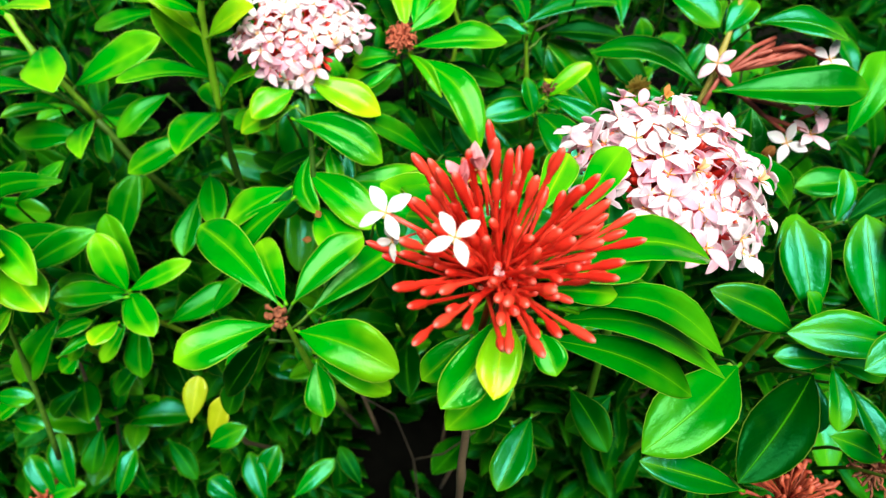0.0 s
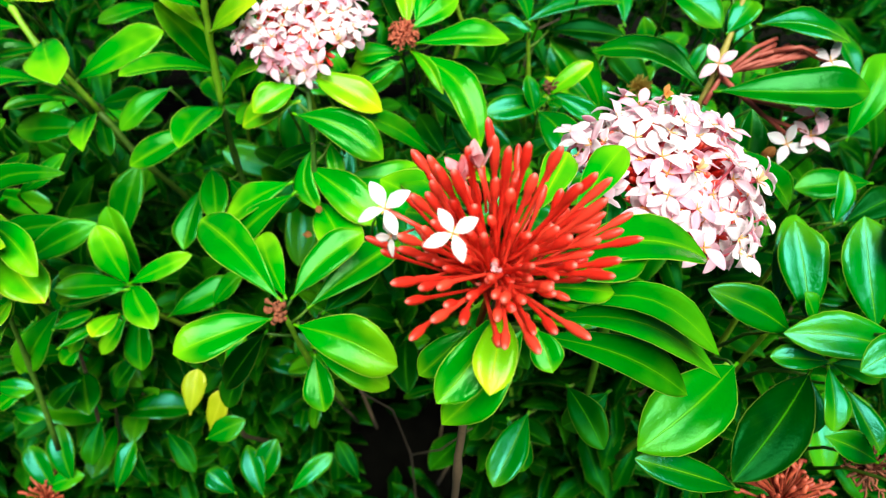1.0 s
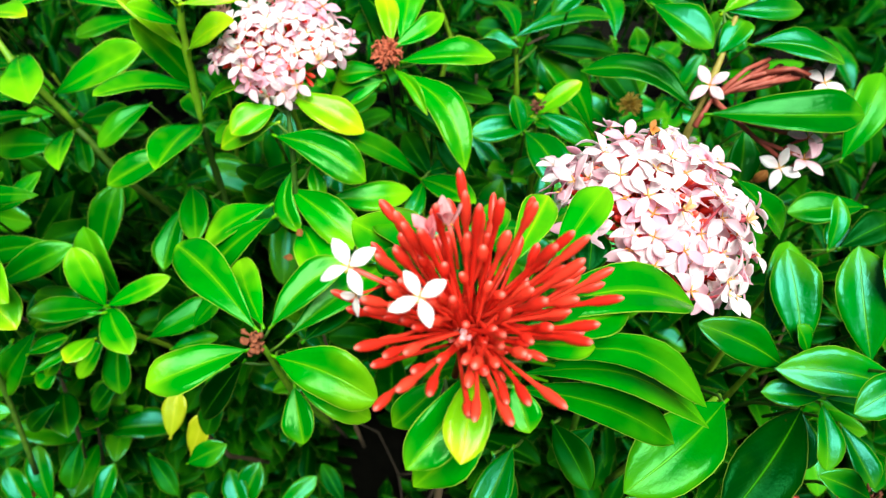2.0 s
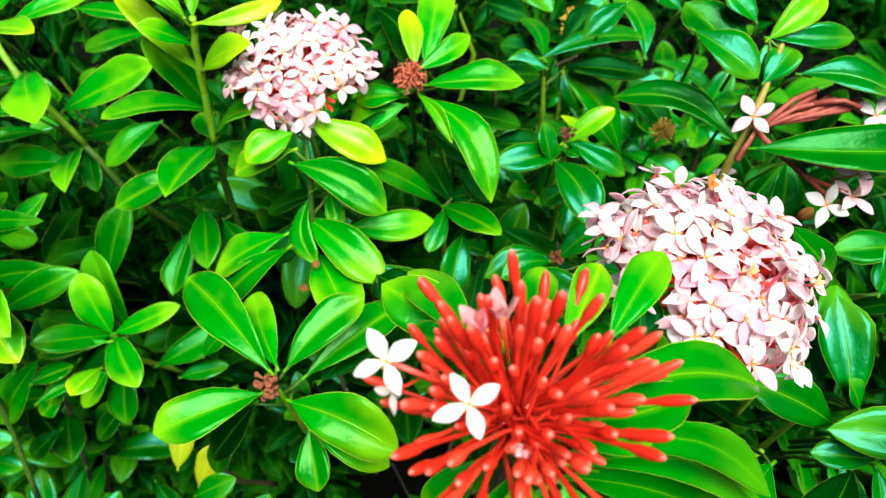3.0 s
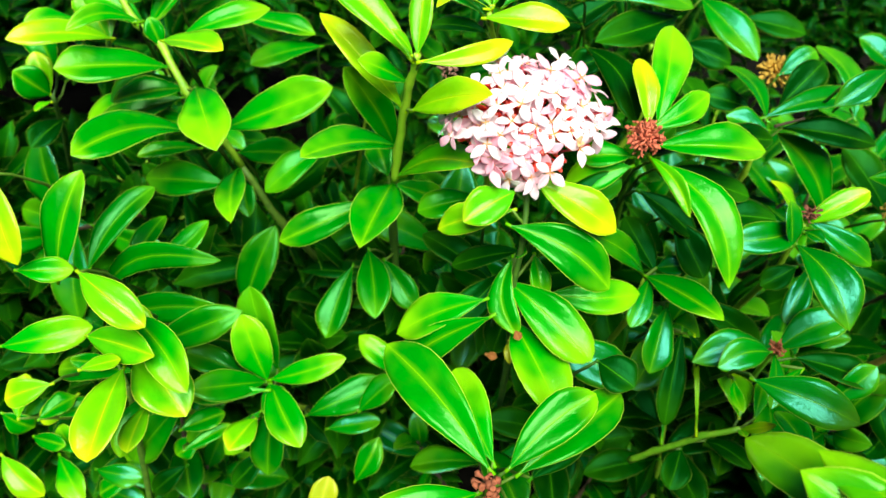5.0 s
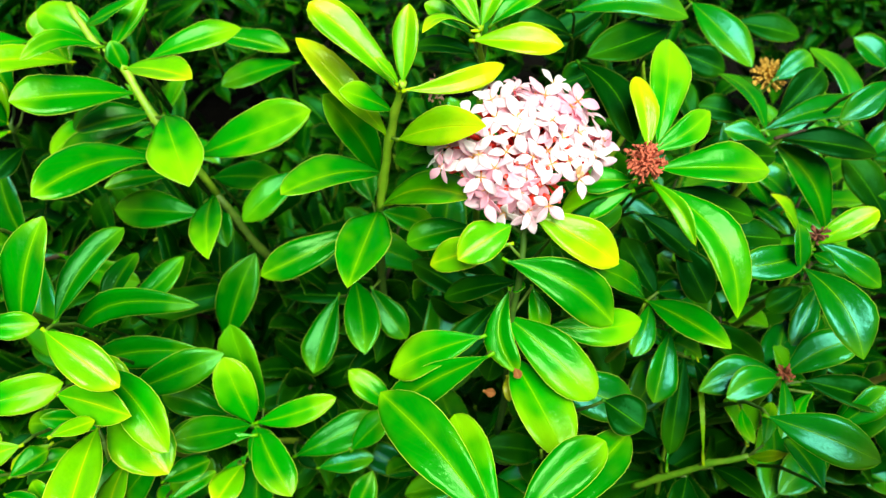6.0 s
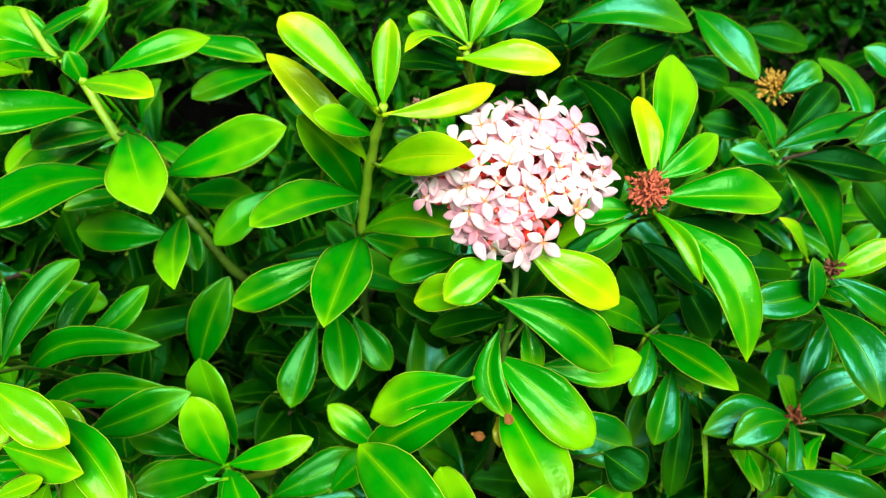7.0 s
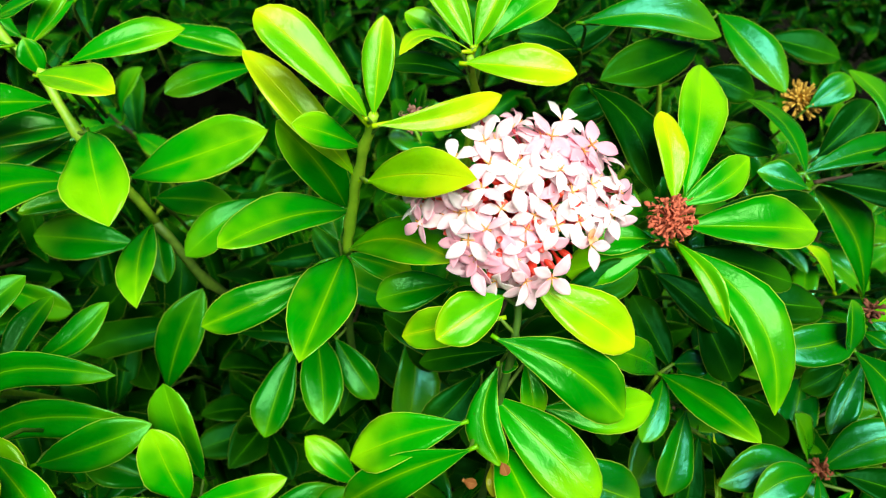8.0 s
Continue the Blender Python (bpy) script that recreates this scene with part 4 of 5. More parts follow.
leaf(s15, (0.307, 0.330, 1.029), (0.294, 0.373, 1.065), 26, 0, 0.05, "deep")
leaf(s15, (0.253, 0.340, 1.002), (0.243, 0.349, 1.020), 15, 0, 0.05, "deep")
leaf(s15, (0.284, 0.411, 1.032), (0.290, 0.435, 1.061), 16, 0, 0.05, "deep")
leaf(s15, (0.309, 0.435, 1.014), (0.351, 0.449, 1.031), 26, 0, 0.05, "old_shaded")

s16 = thing("leafy_shoot", (0.254, 0.306, 0.877), "ixora shoot with flat spreading leaves", "shrub", "leafy shoots")
leaf(s16, (0.294, 0.302, 1.012), (0.215, 0.311, 1.021), 30, 0, 0.06, "deep", sway=0.06)
leaf(s16, (0.249, 0.306, 1.000), (0.211, 0.308, 1.002), 17, 0, 0.05, "deep")
leaf(s16, (0.249, 0.303, 0.997), (0.247, 0.271, 0.974), 19, 0, 0.05, "deep")
leaf(s16, (0.275, 0.274, 1.055), (0.231, 0.259, 1.046), 21, 0, 0.06, "deep", sway=0.08)
leaf(s16, (0.254, 0.309, 0.995), (0.286, 0.303, 0.989), 18, 0, 0.05, "old_shaded")
leaf(s16, (0.247, 0.312, 0.976), (0.250, 0.288, 0.948), 17, 0, 0.05, "deep")
leaf(s16, (0.272, 0.307, 0.971), (0.289, 0.275, 0.948), 19, 0, 0.05, "deep")

s17 = thing("leafy_shoot", (0.182, 0.297, 0.847), "low broad-leaved ixora shoot in shade", "shrub", "leafy shoots")
leaf(s17, (0.241, 0.307, 0.986), (0.176, 0.239, 0.967), 40, 0, 0.07, "old_shaded")
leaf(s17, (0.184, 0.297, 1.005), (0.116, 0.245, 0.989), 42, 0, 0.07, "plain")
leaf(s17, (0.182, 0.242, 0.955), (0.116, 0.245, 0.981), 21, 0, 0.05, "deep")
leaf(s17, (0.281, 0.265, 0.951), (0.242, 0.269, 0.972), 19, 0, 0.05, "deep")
leaf(s17, (0.273, 0.232, 0.974), (0.275, 0.276, 1.012), 23, 0, 0.05, "old_shaded")
leaf(s17, (0.082, 0.295, 0.985), (0.101, 0.257, 0.972), 21, 0, 0.05, "old_shaded")
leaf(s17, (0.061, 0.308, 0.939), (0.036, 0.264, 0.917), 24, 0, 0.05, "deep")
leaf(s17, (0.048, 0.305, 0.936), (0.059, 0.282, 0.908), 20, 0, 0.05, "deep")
leaf(s17, (0.112, 0.305, 0.967), (0.082, 0.290, 0.949), 23, 0, 0.05, "old_shaded")

s20 = thing("leafy_shoot", (-0.534, 0.675, 0.984), "pale-leaved ixora shoot at the edge of the hedge", "shrub", "leafy shoots")
leaf(s20, (-0.469, 0.690, 1.067), (-0.525, 0.635, 1.085), 24, 0, 0.06, "young")
leaf(s20, (-0.418, 0.650, 1.105), (-0.454, 0.607, 1.113), 14, 0, 0.06, "mid", sway=0.12)
leaf(s20, (-0.499, 0.692, 1.081), (-0.525, 0.663, 1.086), 16, 0, 0.06, "mid")
leaf(s20, (-0.486, 0.712, 1.055), (-0.507, 0.730, 1.090), 28, 0, 0.06, "young")
leaf(s20, (-0.478, 0.705, 1.058), (-0.494, 0.739, 1.092), 19, 0, 0.06, "young")
leaf(s20, (-0.524, 0.665, 1.020), (-0.535, 0.678, 1.053), 20, 0, 0.06, "young")
leaf(s20, (-0.524, 0.665, 1.019), (-0.543, 0.654, 1.046), 29, 0, 0.06, "mid")
leaf(s20, (-0.518, 0.655, 1.019), (-0.523, 0.637, 1.019), 8, 0, 0.06, "young")
leaf(s20, (-0.529, 0.680, 0.985), (-0.545, 0.644, 0.974), 24, 0, 0.06, "old_shaded")
leaf(s20, (-0.423, 0.704, 1.026), (-0.468, 0.662, 1.021), 30, 0, 0.06, "old_shaded")
leaf(s20, (-0.460, 0.689, 1.014), (-0.481, 0.643, 1.006), 24, 0, 0.06, "mid")
leaf(s20, (-0.386, 0.646, 0.994), (-0.429, 0.615, 1.000), 16, 0, 0.06, "mid")
leaf(s20, (-0.417, 0.732, 1.096), (-0.432, 0.693, 1.082), 11, 0, 0.06, "mid")
leaf(s20, (-0.525, 0.685, 1.030), (-0.549, 0.707, 1.074), 29, 0, 0.06, "mid")
leaf(s20, (-0.519, 0.685, 1.023), (-0.508, 0.710, 1.030), 17, 0, 0.06, "mid")
stem(s20, [(-0.570, 0.721, 0.889), (-0.543, 0.693, 0.959), (-0.522, 0.665, 1.018)], 0.0028, 0.0018, STEM_TWIG_SHADED)
s21 = thing("leafy_shoot", (-0.380, 0.405, 0.860), "low ixora shoot with yellow-tipped leaves", "shrub", "leafy shoots")
leaf(s21, (-0.361, 0.419, 0.971), (-0.354, 0.352, 0.967), 30, 0, 0.06, "young")
leaf(s21, (-0.350, 0.415, 0.938), (-0.347, 0.377, 0.940), 18, 0, 0.06, "young")
leaf(s21, (-0.450, 0.428, 0.884), (-0.432, 0.450, 0.886), 18, 0, 0.06, "mid")
leaf(s21, (-0.443, 0.439, 0.873), (-0.418, 0.458, 0.870), 17, 0, 0.06, "mid")
leaf(s21, (-0.455, 0.421, 0.870), (-0.425, 0.414, 0.875), 13, 0, 0.06, "mid")
leaf(s21, (-0.343, 0.434, 0.884), (-0.315, 0.453, 0.885), 20, 0, 0.06, "mid")
leaf(s21, (-0.341, 0.427, 0.867), (-0.312, 0.452, 0.872), 11, 0, 0.06, "mid")
leaf(s21, (-0.290, 0.449, 0.888), (-0.299, 0.415, 0.895), 23, 0, 0.06, "young")
leaf(s21, (-0.381, 0.442, 0.944), (-0.404, 0.428, 0.962), 13, 0, 0.06, "mid")
leaf(s21, (-0.418, 0.418, 0.861), (-0.442, 0.433, 0.869), 17, 0, 0.06, "mid")
leaf(s21, (-0.462, 0.423, 0.889), (-0.465, 0.451, 0.907), 19, 0, 0.06, "young")
stem(s21, [(-0.398, 0.432, 0.704), (-0.388, 0.442, 0.834), (-0.372, 0.433, 0.933)], 0.0028, 0.0018, STEM_TWIG_SHADED)
s22 = thing("leafy_shoot", (0.026, 0.482, 0.863), "low ixora side shoot with a yellow-green stem", "shrub", "leafy shoots")
leaf(s22, (0.072, 0.477, 0.926), (0.069, 0.514, 0.932), 29, 0, 0.06, "young")
leaf(s22, (0.082, 0.475, 0.929), (0.093, 0.506, 0.939), 13, 0, 0.06, "mid")
leaf(s22, (0.046, 0.474, 0.905), (0.044, 0.541, 0.943), 4, 0, 0.06, "young")
leaf(s22, (0.028, 0.482, 0.877), (0.032, 0.532, 0.902), 4, 0, 0.06, "mid")
leaf(s22, (0.073, 0.469, 0.921), (0.089, 0.460, 0.943), 8, 0, 0.06, "young")
leaf(s22, (0.099, 0.428, 0.954), (0.089, 0.468, 0.949), 20, 0, 0.06, "deep")
leaf(s22, (0.056, 0.474, 0.896), (0.078, 0.442, 0.912), 19, 0, 0.06, "old_shaded")
leaf(s22, (0.042, 0.476, 0.878), (0.031, 0.445, 0.868), 24, 0, 0.06, "old_shaded")
leaf(s22, (0.072, 0.470, 0.920), (0.073, 0.459, 0.926), 7, 0, 0.06, "young")
stem(s22, [(0.012, 0.487, 0.837), (0.026, 0.482, 0.863), (0.052, 0.474, 0.901), (0.073, 0.470, 0.921)], 0.0028, 0.0022)

# stems of the shoots above
# lower stems of s1 and s2, all of s5: shade put into a darker green
stem(s1, [(-0.20, 0.61, 0.85), (-0.208, 0.60, 0.96), (-0.207, 0.594, 1.019)], 0.0032, 0.0032, STEM_TWIG_SHADED)
stem(s1, [(-0.207, 0.594, 1.019), (-0.204, 0.586, 1.051), (-0.198, 0.572, 1.100), (-0.194, 0.564, 1.124), (-0.189, 0.557, 1.148)], 0.0033, 0.0024)
stem(s2, [(-0.30, 0.70, 0.82), (-0.318, 0.635, 0.93), (-0.347, 0.635, 0.987)], 0.0034, 0.0034, STEM_TWIG_SHADED)
stem(s2, [(-0.347, 0.635, 0.987), (-0.384, 0.634, 1.058), (-0.408, 0.657, 1.082), (-0.431, 0.668, 1.093), (-0.456, 0.690, 1.116)], 0.0032, 0.0028)
stem(s3, [(-0.44, 0.60, 0.80), (-0.43, 0.53, 0.92), (-0.43, 0.49, 0.99)], 0.0034, 0.0022)
stem(s4, [(-0.28, 0.56, 0.75), (-0.288, 0.50, 0.84), (-0.288, 0.479, 0.896)], 0.003, 0.0015)
stem(s5, [(-0.10, 0.52, 0.85), (-0.103, 0.497, 0.943), (-0.109, 0.498, 0.990), (-0.107, 0.506, 1.055), (-0.109, 0.516, 1.080), (-0.112, 0.538, 1.100)], 0.0028, 0.0016, STEM_TWIG_SHADED)
stem(s6, [(0.00, 0.70, 0.90), (-0.02, 0.635, 1.03), (-0.030, 0.580, 1.088), (-0.033, 0.562, 1.101)], 0.0030, 0.0018)
stem(s7, [(-0.13, 0.66, 0.95), (-0.140, 0.61, 1.09), (-0.141, 0.604, 1.138), (-0.147, 0.589, 1.166)], 0.0030, 0.0018)
stem(s8, [(0.00, 0.80, 0.92), (0.02, 0.78, 1.02), (0.00, 0.76, 1.08)], 0.003, 0.0018)
stem(s9, [(0.09, 0.72, 0.92), (0.083, 0.66, 1.02), (0.078, 0.648, 1.073)], 0.003, 0.0016)
stem(s10, [(0.10, 0.62, 0.88), (0.092, 0.56, 1.00), (0.087, 0.546, 1.058)], 0.003, 0.0016)
stem(s11, [(0.09, 0.58, 0.80), (0.09, 0.52, 0.90), (0.086, 0.502, 0.973)], 0.003, 0.0018)
stem(s12, [(0.00, 0.62, 0.82), (-0.005, 0.56, 0.93), (-0.007, 0.546, 0.993)], 0.003, 0.0014)
stem(s13, [(-0.10, 0.48, 0.72), (-0.11, 0.40, 0.88), (-0.115, 0.364, 0.980)], 0.0034, 0.0020)
stem(s14, [(0.20, 0.58, 0.86), (0.198, 0.515, 1.00), (0.200, 0.505, 1.070), (0.213, 0.517, 1.112), (0.230, 0.548, 1.151)], 0.0030, 0.0020, STEM_OLIVE)
stem(s15, [(0.27, 0.48, 0.80), (0.26, 0.44, 0.92), (0.262, 0.42, 1.00)], 0.003, 0.0018)
stem(s16, [(0.24, 0.45, 0.78), (0.235, 0.38, 0.90), (0.236, 0.355, 0.985)], 0.003, 0.0016)
stem(s17, [(0.18, 0.42, 0.72), (0.19, 0.36, 0.88), (0.20, 0.33, 0.97)], 0.0034, 0.0018)
stem(s18, [(-0.38, 0.55, 0.72), (-0.375, 0.48, 0.85), (-0.36, 0.44, 0.95)], 0.003, 0.0016)
stem(s19, [(-0.22, 0.58, 0.50), (-0.235, 0.51, 0.62), (-0.235, 0.47, 0.73)], 0.003, 0.0016, STEM_BROWN)
stem(hero, [(0.00, 0.34, 0.62), (0.010, 0.26, 0.90), (0.010, 0.228, 0.992), (0.012, 0.222, 1.055), (0.020, 0.214, 1.12), (0.026, 0.208, 1.165)], 0.0026, 0.0018, STEM_BROWN)
stem(pinkB, [(0.14, 0.44, 0.75), (0.125, 0.38, 0.95), (0.112, 0.335, 1.06), (0.105, 0.315, 1.112)], 0.0034, 0.0022)

for plant in (s1, s2, s3, s4, s5, s6, s7, s8, s9, s10, s11, s12, s13, s14, s15, s16, s17, s20, s21, s22, hero, pinkB):
    leaf_stalks(plant)

# flower heads
TIPS = [(0.015, 0.227, 1.220), (0.018, 0.210, 1.223), (0.023, 0.205, 1.222), (0.029, 0.207, 1.222), (0.041, 0.208, 1.220), (0.009, 0.205, 1.221), (-0.005, 0.209, 1.215), (-0.002, 0.202, 1.216), (0.003, 0.199, 1.217), (-0.010, 0.195, 1.208), (-0.014, 0.185, 1.198), (-0.017, 0.179, 1.182), (-0.006, 0.170, 1.188), (-0.004, 0.166, 1.178), (0.009, 0.161, 1.181), (0.020, 0.158, 1.173), (0.034, 0.159, 1.170), (0.037, 0.161, 1.177), (0.052, 0.166, 1.170), (0.058, 0.176, 1.189), (0.072, 0.196, 1.189), (0.062, 0.183, 1.192), (0.059, 0.205, 1.210), (0.057, 0.197, 1.208), (0.053, 0.202, 1.213), (0.046, 0.194, 1.214)]
RED = Vector((0.0217, 0.2111, 1.158))
head, m = bud_head(hero, RED, (0.10, -0.28, 0.95), 0.049, 106, 70, "round head of closed coral red buds", 3, low=0.78, tips=TIPS)
for at, k in (((-0.020, 0.201, 1.198), 0), ((0.004, 0.185, 1.200), 1)):
    out = (Vector(at) - RED).normalized()
    aim = (out * 0.5 + VIEW * 1.2).normalized()
    part("floret", WHITE_FLORETS[k], head, axis_frame(at, aim, 20 + 55 * k) @ Matrix.Scale(0.9 - 0.06 * k, 4), "open white floret with four narrow petals")
    bmt = bmesh.new()
    o = RED
    add_tube(bmt, [Vector((0, 0, 0)), (Vector(at) - o) * 0.5 + Vector((0, 0, 0.002)), (Vector(at) - o) - aim * 0.003], [0.0009, 0.0009, 0.001], 7)
    part("flower_tube", mesh_of("flower_tube", bmt, [BUD_RED]), head, Matrix.Translation(o))

for at, k in (((0.006, 0.203, 1.214), 0), ((0.012, 0.205, 1.219), 1), ((0.018, 0.172, 1.196), 2)):
    out = (Vector(at) - RED).normalized()
    part("floret", OPENING[k], head, axis_frame(Vector(at) - out * 0.006, out, 40 * k) @ Matrix.Scale(0.9 if k < 2 else 0.42, 4), "half-open coral pink floret")
part("floret", WHITE_FLORETS[2], head, axis_frame((-0.018, 0.199, 1.187), VIEW + Vector((-0.7, 0.1, -0.4)), 15) @ Matrix.Scale(0.62, 4), "half-open white floret")
head_a, m = floret_head(s5, (-0.1145, 0.549, 1.107), (0.06, -0.60, 0.78), (0.050, 0.044, 0.031), 108, 92, "dome of pale pink four-petalled florets", 4, 20, 1.12, 0.16, ((0.82, 0.80, -0.42, -0.42), (0.90, -0.80, 0.42, 0.42), (0.84, -0.72, -0.45, -0.54)))
head_b, m = floret_head(pinkB, (0.116, 0.321, 1.119), (0.40, -0.115, 0.906), (0.057, 0.055, 0.047), 178, 92, "dome of pale pink four-petalled florets", 6, 0, 1.10, 0.10, ((0.42, -0.38, -0.57, -0.73),))
for head, at, k in ((head_a, (-0.082, 0.523, 1.117), 0), (head_b, (0.155, 0.292, 1.149), 1), (head_b, (0.109, 0.319, 1.181), 0), (head_b, (0.122, 0.287, 1.159), 1)):
    part("floret", WILTED[k], head, axis_frame(at, VIEW + Vector((0.5 * k, 0, 0.3)), 30 * k) @ Matrix.Scale(0.75, 4), "wilted orange floret")

# the nearly spent flower head: thin red stalks with five florets left
bm = bmesh.new()
o = Vector((0.198, 0.490, 1.083))
for pts in (((0.198, 0.490, 1.083), (0.211, 0.504, 1.099), (0.208, 0.511, 1.105)), ((0.211, 0.504, 1.099), (0.238, 0.514, 1.112), (0.265, 0.519, 1.117), (0.292, 0.514, 1.108)),
            ((0.211, 0.504, 1.099), (0.237, 0.489, 1.081), (0.263, 0.475, 1.065)), ((0.230, 0.495, 1.087), (0.262, 0.490, 1.080), (0.281, 0.487, 1.078)),
            ((0.238, 0.514, 1.112), (0.262, 0.524, 1.112), (0.276, 0.527, 1.106)), ((0.250, 0.517, 1.114), (0.268, 0.512, 1.120), (0.280, 0.510, 1.116)),
            ((0.214, 0.505, 1.101), (0.240, 0.512, 1.108), (0.262, 0.513, 1.110)), ((0.216, 0.506, 1.103), (0.236, 0.518, 1.116), (0.254, 0.525, 1.121)),
            ((0.224, 0.497, 1.090), (0.245, 0.484, 1.076), (0.276, 0.477, 1.067))):
    add_tube(bm, [Vector(p) - o for p in pts], [0.0024] + [0.0017] * (len(pts) - 1), 7)
rnd = random.Random(41)
for k in range(11):  # shrivelled bracts and stalks
    end = Vector((0.250, 0.529, 1.113)).lerp(Vector((0.287, 0.516, 1.112)), k / 10) + Vector([rnd.uniform(-0.005, 0.005) for _ in "xyz"])
    start = Vector((0.222, 0.509, 1.101))
    mid = start.lerp(end, 0.5) + Vector([rnd.uniform(-0.003, 0.003) for _ in "xyz"])
    add_tube(bm, [start - o, mid - o, end - o, end.lerp(mid, -0.12) - o], [0.0012, 0.0017, 0.0026, 0.0008], 6)
spent = part("flower_head", mesh_of("flower_head", bm, [STALK]), s14, Matrix.Translation(o), "thin russet flower stalks")
for k, at in enumerate(((0.208, 0.508, 1.108), (0.293, 0.510, 1.110), (0.282, 0.484, 1.079), (0.261, 0.470, 1.061), (0.279, 0.474, 1.066))):
    part("floret", FLORETS[k], spent, axis_frame(at, VIEW + Vector((0.3 * (k % 3 - 1), 0.1, 0.2)), 37 * k) @ Matrix.Scale(1.42, 4))

part("floret", FLORETS[5], spent, axis_frame((0.208, 0.524, 1.050), VIEW + Vector((-0.9, 0.2, -0.2)), 20) @ Matrix.Scale(0.85, 4))

# spent and dry heads
withered_head(s6, (-0.034, 0.557, 1.106), (0.05, -0.6, 0.8), 0.0140, 190, DRY_RED, "spent russet flower head", 2)
dry_head(s8, (0.122, 0.780, 1.058), (0.0, -0.6, 0.8), 0.0150, 120, DRY_GOLD, "dry ochre seed head", 3, 100, (0.0007, 0.0012), 0.12)
dry_head(s9, (0.180, 0.606, 1.036), (0.1, -0.6, 0.8), 0.0110, 80, DRY_GOLD, "dry ochre seed head", 8, 100, (0.0006, 0.0011), 0.14)
dry_head(s13, (-0.115, 0.357, 0.988), (0.0, -0.6, 0.8), 0.0105, 20, DRY, "cluster of brown buds", 4, 100, (0.0018, 0.0028), 0.25)
withered_head(s1, (-0.172, 0.600, 1.120), (0.1, -0.5, 0.85), 0.010, 60, DRY_PALE, "withered papery brown flower head", 5)
dry_head(s10, (0.088, 0.548, 1.066), (0.0, -0.5, 0.85), 0.006, 20, DRY, "small dry bud", 6)
dry_head(s11, (0.086, 0.500, 0.978), (0.0, -0.5, 0.85), 0.007, 20, DRY, "small dry bud", 7)
dry_head(s17, (0.281, 0.269, 0.939), (0.0, -0.5, 0.85), 0.016, 60, DRY, "dry brown flower head", 9)

lowbud = thing("flowering_shoot", (0.228, 0.28, 0.80), "low ixora shoot with a faded red bud head", "flower", "flowering shoots")
stem(lowbud, [(0.22, 0.38, 0.66), (0.226, 0.29, 0.82), (0.228, 0.258, 0.912)], 0.003, 0.0018)
dry_head(lowbud, (0.228, 0.258, 0.915), (0.0, -0.55, 0.8), 0.030, 85, FADED, "head of faded orange-red buds", 21, 100, (0.0014, 0.0021), 0.14)
lowbud = thing("flowering_shoot", (-0.442, 0.45, 0.52), "low ixora shoot with a small red bud head", "flower", "flowering shoots")
stem(lowbud, [(-0.43, 0.55, 0.40), (-0.44, 0.46, 0.52), (-0.442, 0.43, 0.606)], 0.003, 0.0018)
dry_head(lowbud, (-0.442, 0.43, 0.61), (0.0, -0.55, 0.8), 0.026, 60, FADED, "small head of faded red buds", 22, 100, (0.0014, 0.0021), 0.14)

leaf(s14, (0.247, 0.475, 1.045), (0.254, 0.472, 1.057), 9, 15, 0.15, "dead")
leaf(s6, (0.122, 0.655, 1.000), (0.108, 0.648, 1.016), 9, 10, 0.1, "yellow")
leaf(s5, (-0.104, 0.474, 0.994), (-0.101, 0.468, 0.991), 6, 0, 0.1, "dead")
leaf(s5, (-0.121, 0.481, 0.957), (-0.113, 0.479, 0.958), 6, 0, 0.1, "dead")
stem(s9, [(0.088, 0.655, 1.070), (0.097, 0.653, 1.076), (0.107, 0.652, 1.082)], 0.0014, 0.0009, STEM_BROWN, "twig")
leaf(s5, (-0.106, 0.487, 0.968), (-0.104, 0.470, 0.962), 6, 30, 0.2, "yellow")

# thin bare twigs in the gap below the red bud head
twig = thing("bare_twig", (-0.03, 0.50, 0.55), "thin bare brown twig inside the hedge", "twig")
stem(twig, [(-0.03, 0.52, 0.40), (-0.035, 0.50, 0.60), (-0.05, 0.46, 0.74), (-0.075, 0.42, 0.82)], 0.0015, 0.0009, STEM_BROWN, "branch")
stem(twig, [(-0.035, 0.50, 0.60), (0.00, 0.44, 0.70), (0.03, 0.41, 0.78)], 0.0012, 0.0007, STEM_BROWN, "branch")

# ---- the body of the hedge: shoots in the shade behind those above ----
def shoot_template(seed, pairs, size, age):
    rnd = random.Random(seed)
    t = thing("leafy_shoot", (0, 0, 0), "shaded leafy ixora shoot inside the hedge", "shrub", "leafy shoots")
    tall = 0.024 * pairs * size
    stem(t, [(0, 0, -0.14 - tall), (0.004, 0.002, -0.02 - tall), (0, 0, -0.03)], 0.0026, 0.0014, STEM_GREEN if seed % 2 else STEM_BROWN)
    for k in range(pairs):
        h = tall * (k + 0.4) / pairs - tall - 0.03
        lift = 5 + 48 * (k / max(1, pairs - 1)) ** 1.5
        for side in (0, 180):
            a = radians(90 * (k % 2) + side + rnd.uniform(-18, 18))
            e = radians(lift + rnd.uniform(-16, 14))
            d = Vector((math.cos(a) * math.cos(e), math.sin(a) * math.cos(e), math.sin(e)))
            ln = size * rnd.uniform(0.058, 0.082) * (1.0 if k < pairs - 1 else 0.75)
            b = Vector((0, 0, h)) + d * 0.003
            leaf(t, b, b + d * ln, ln * 1000 * rnd.uniform(0.38, 0.47), rnd.uniform(-14, 14), rnd.uniform(0.03, 0.13),
                 age, face=(0, 0, 1) if e < 1.1 else -d + Vector((0, 0, 1.4)))
    return t


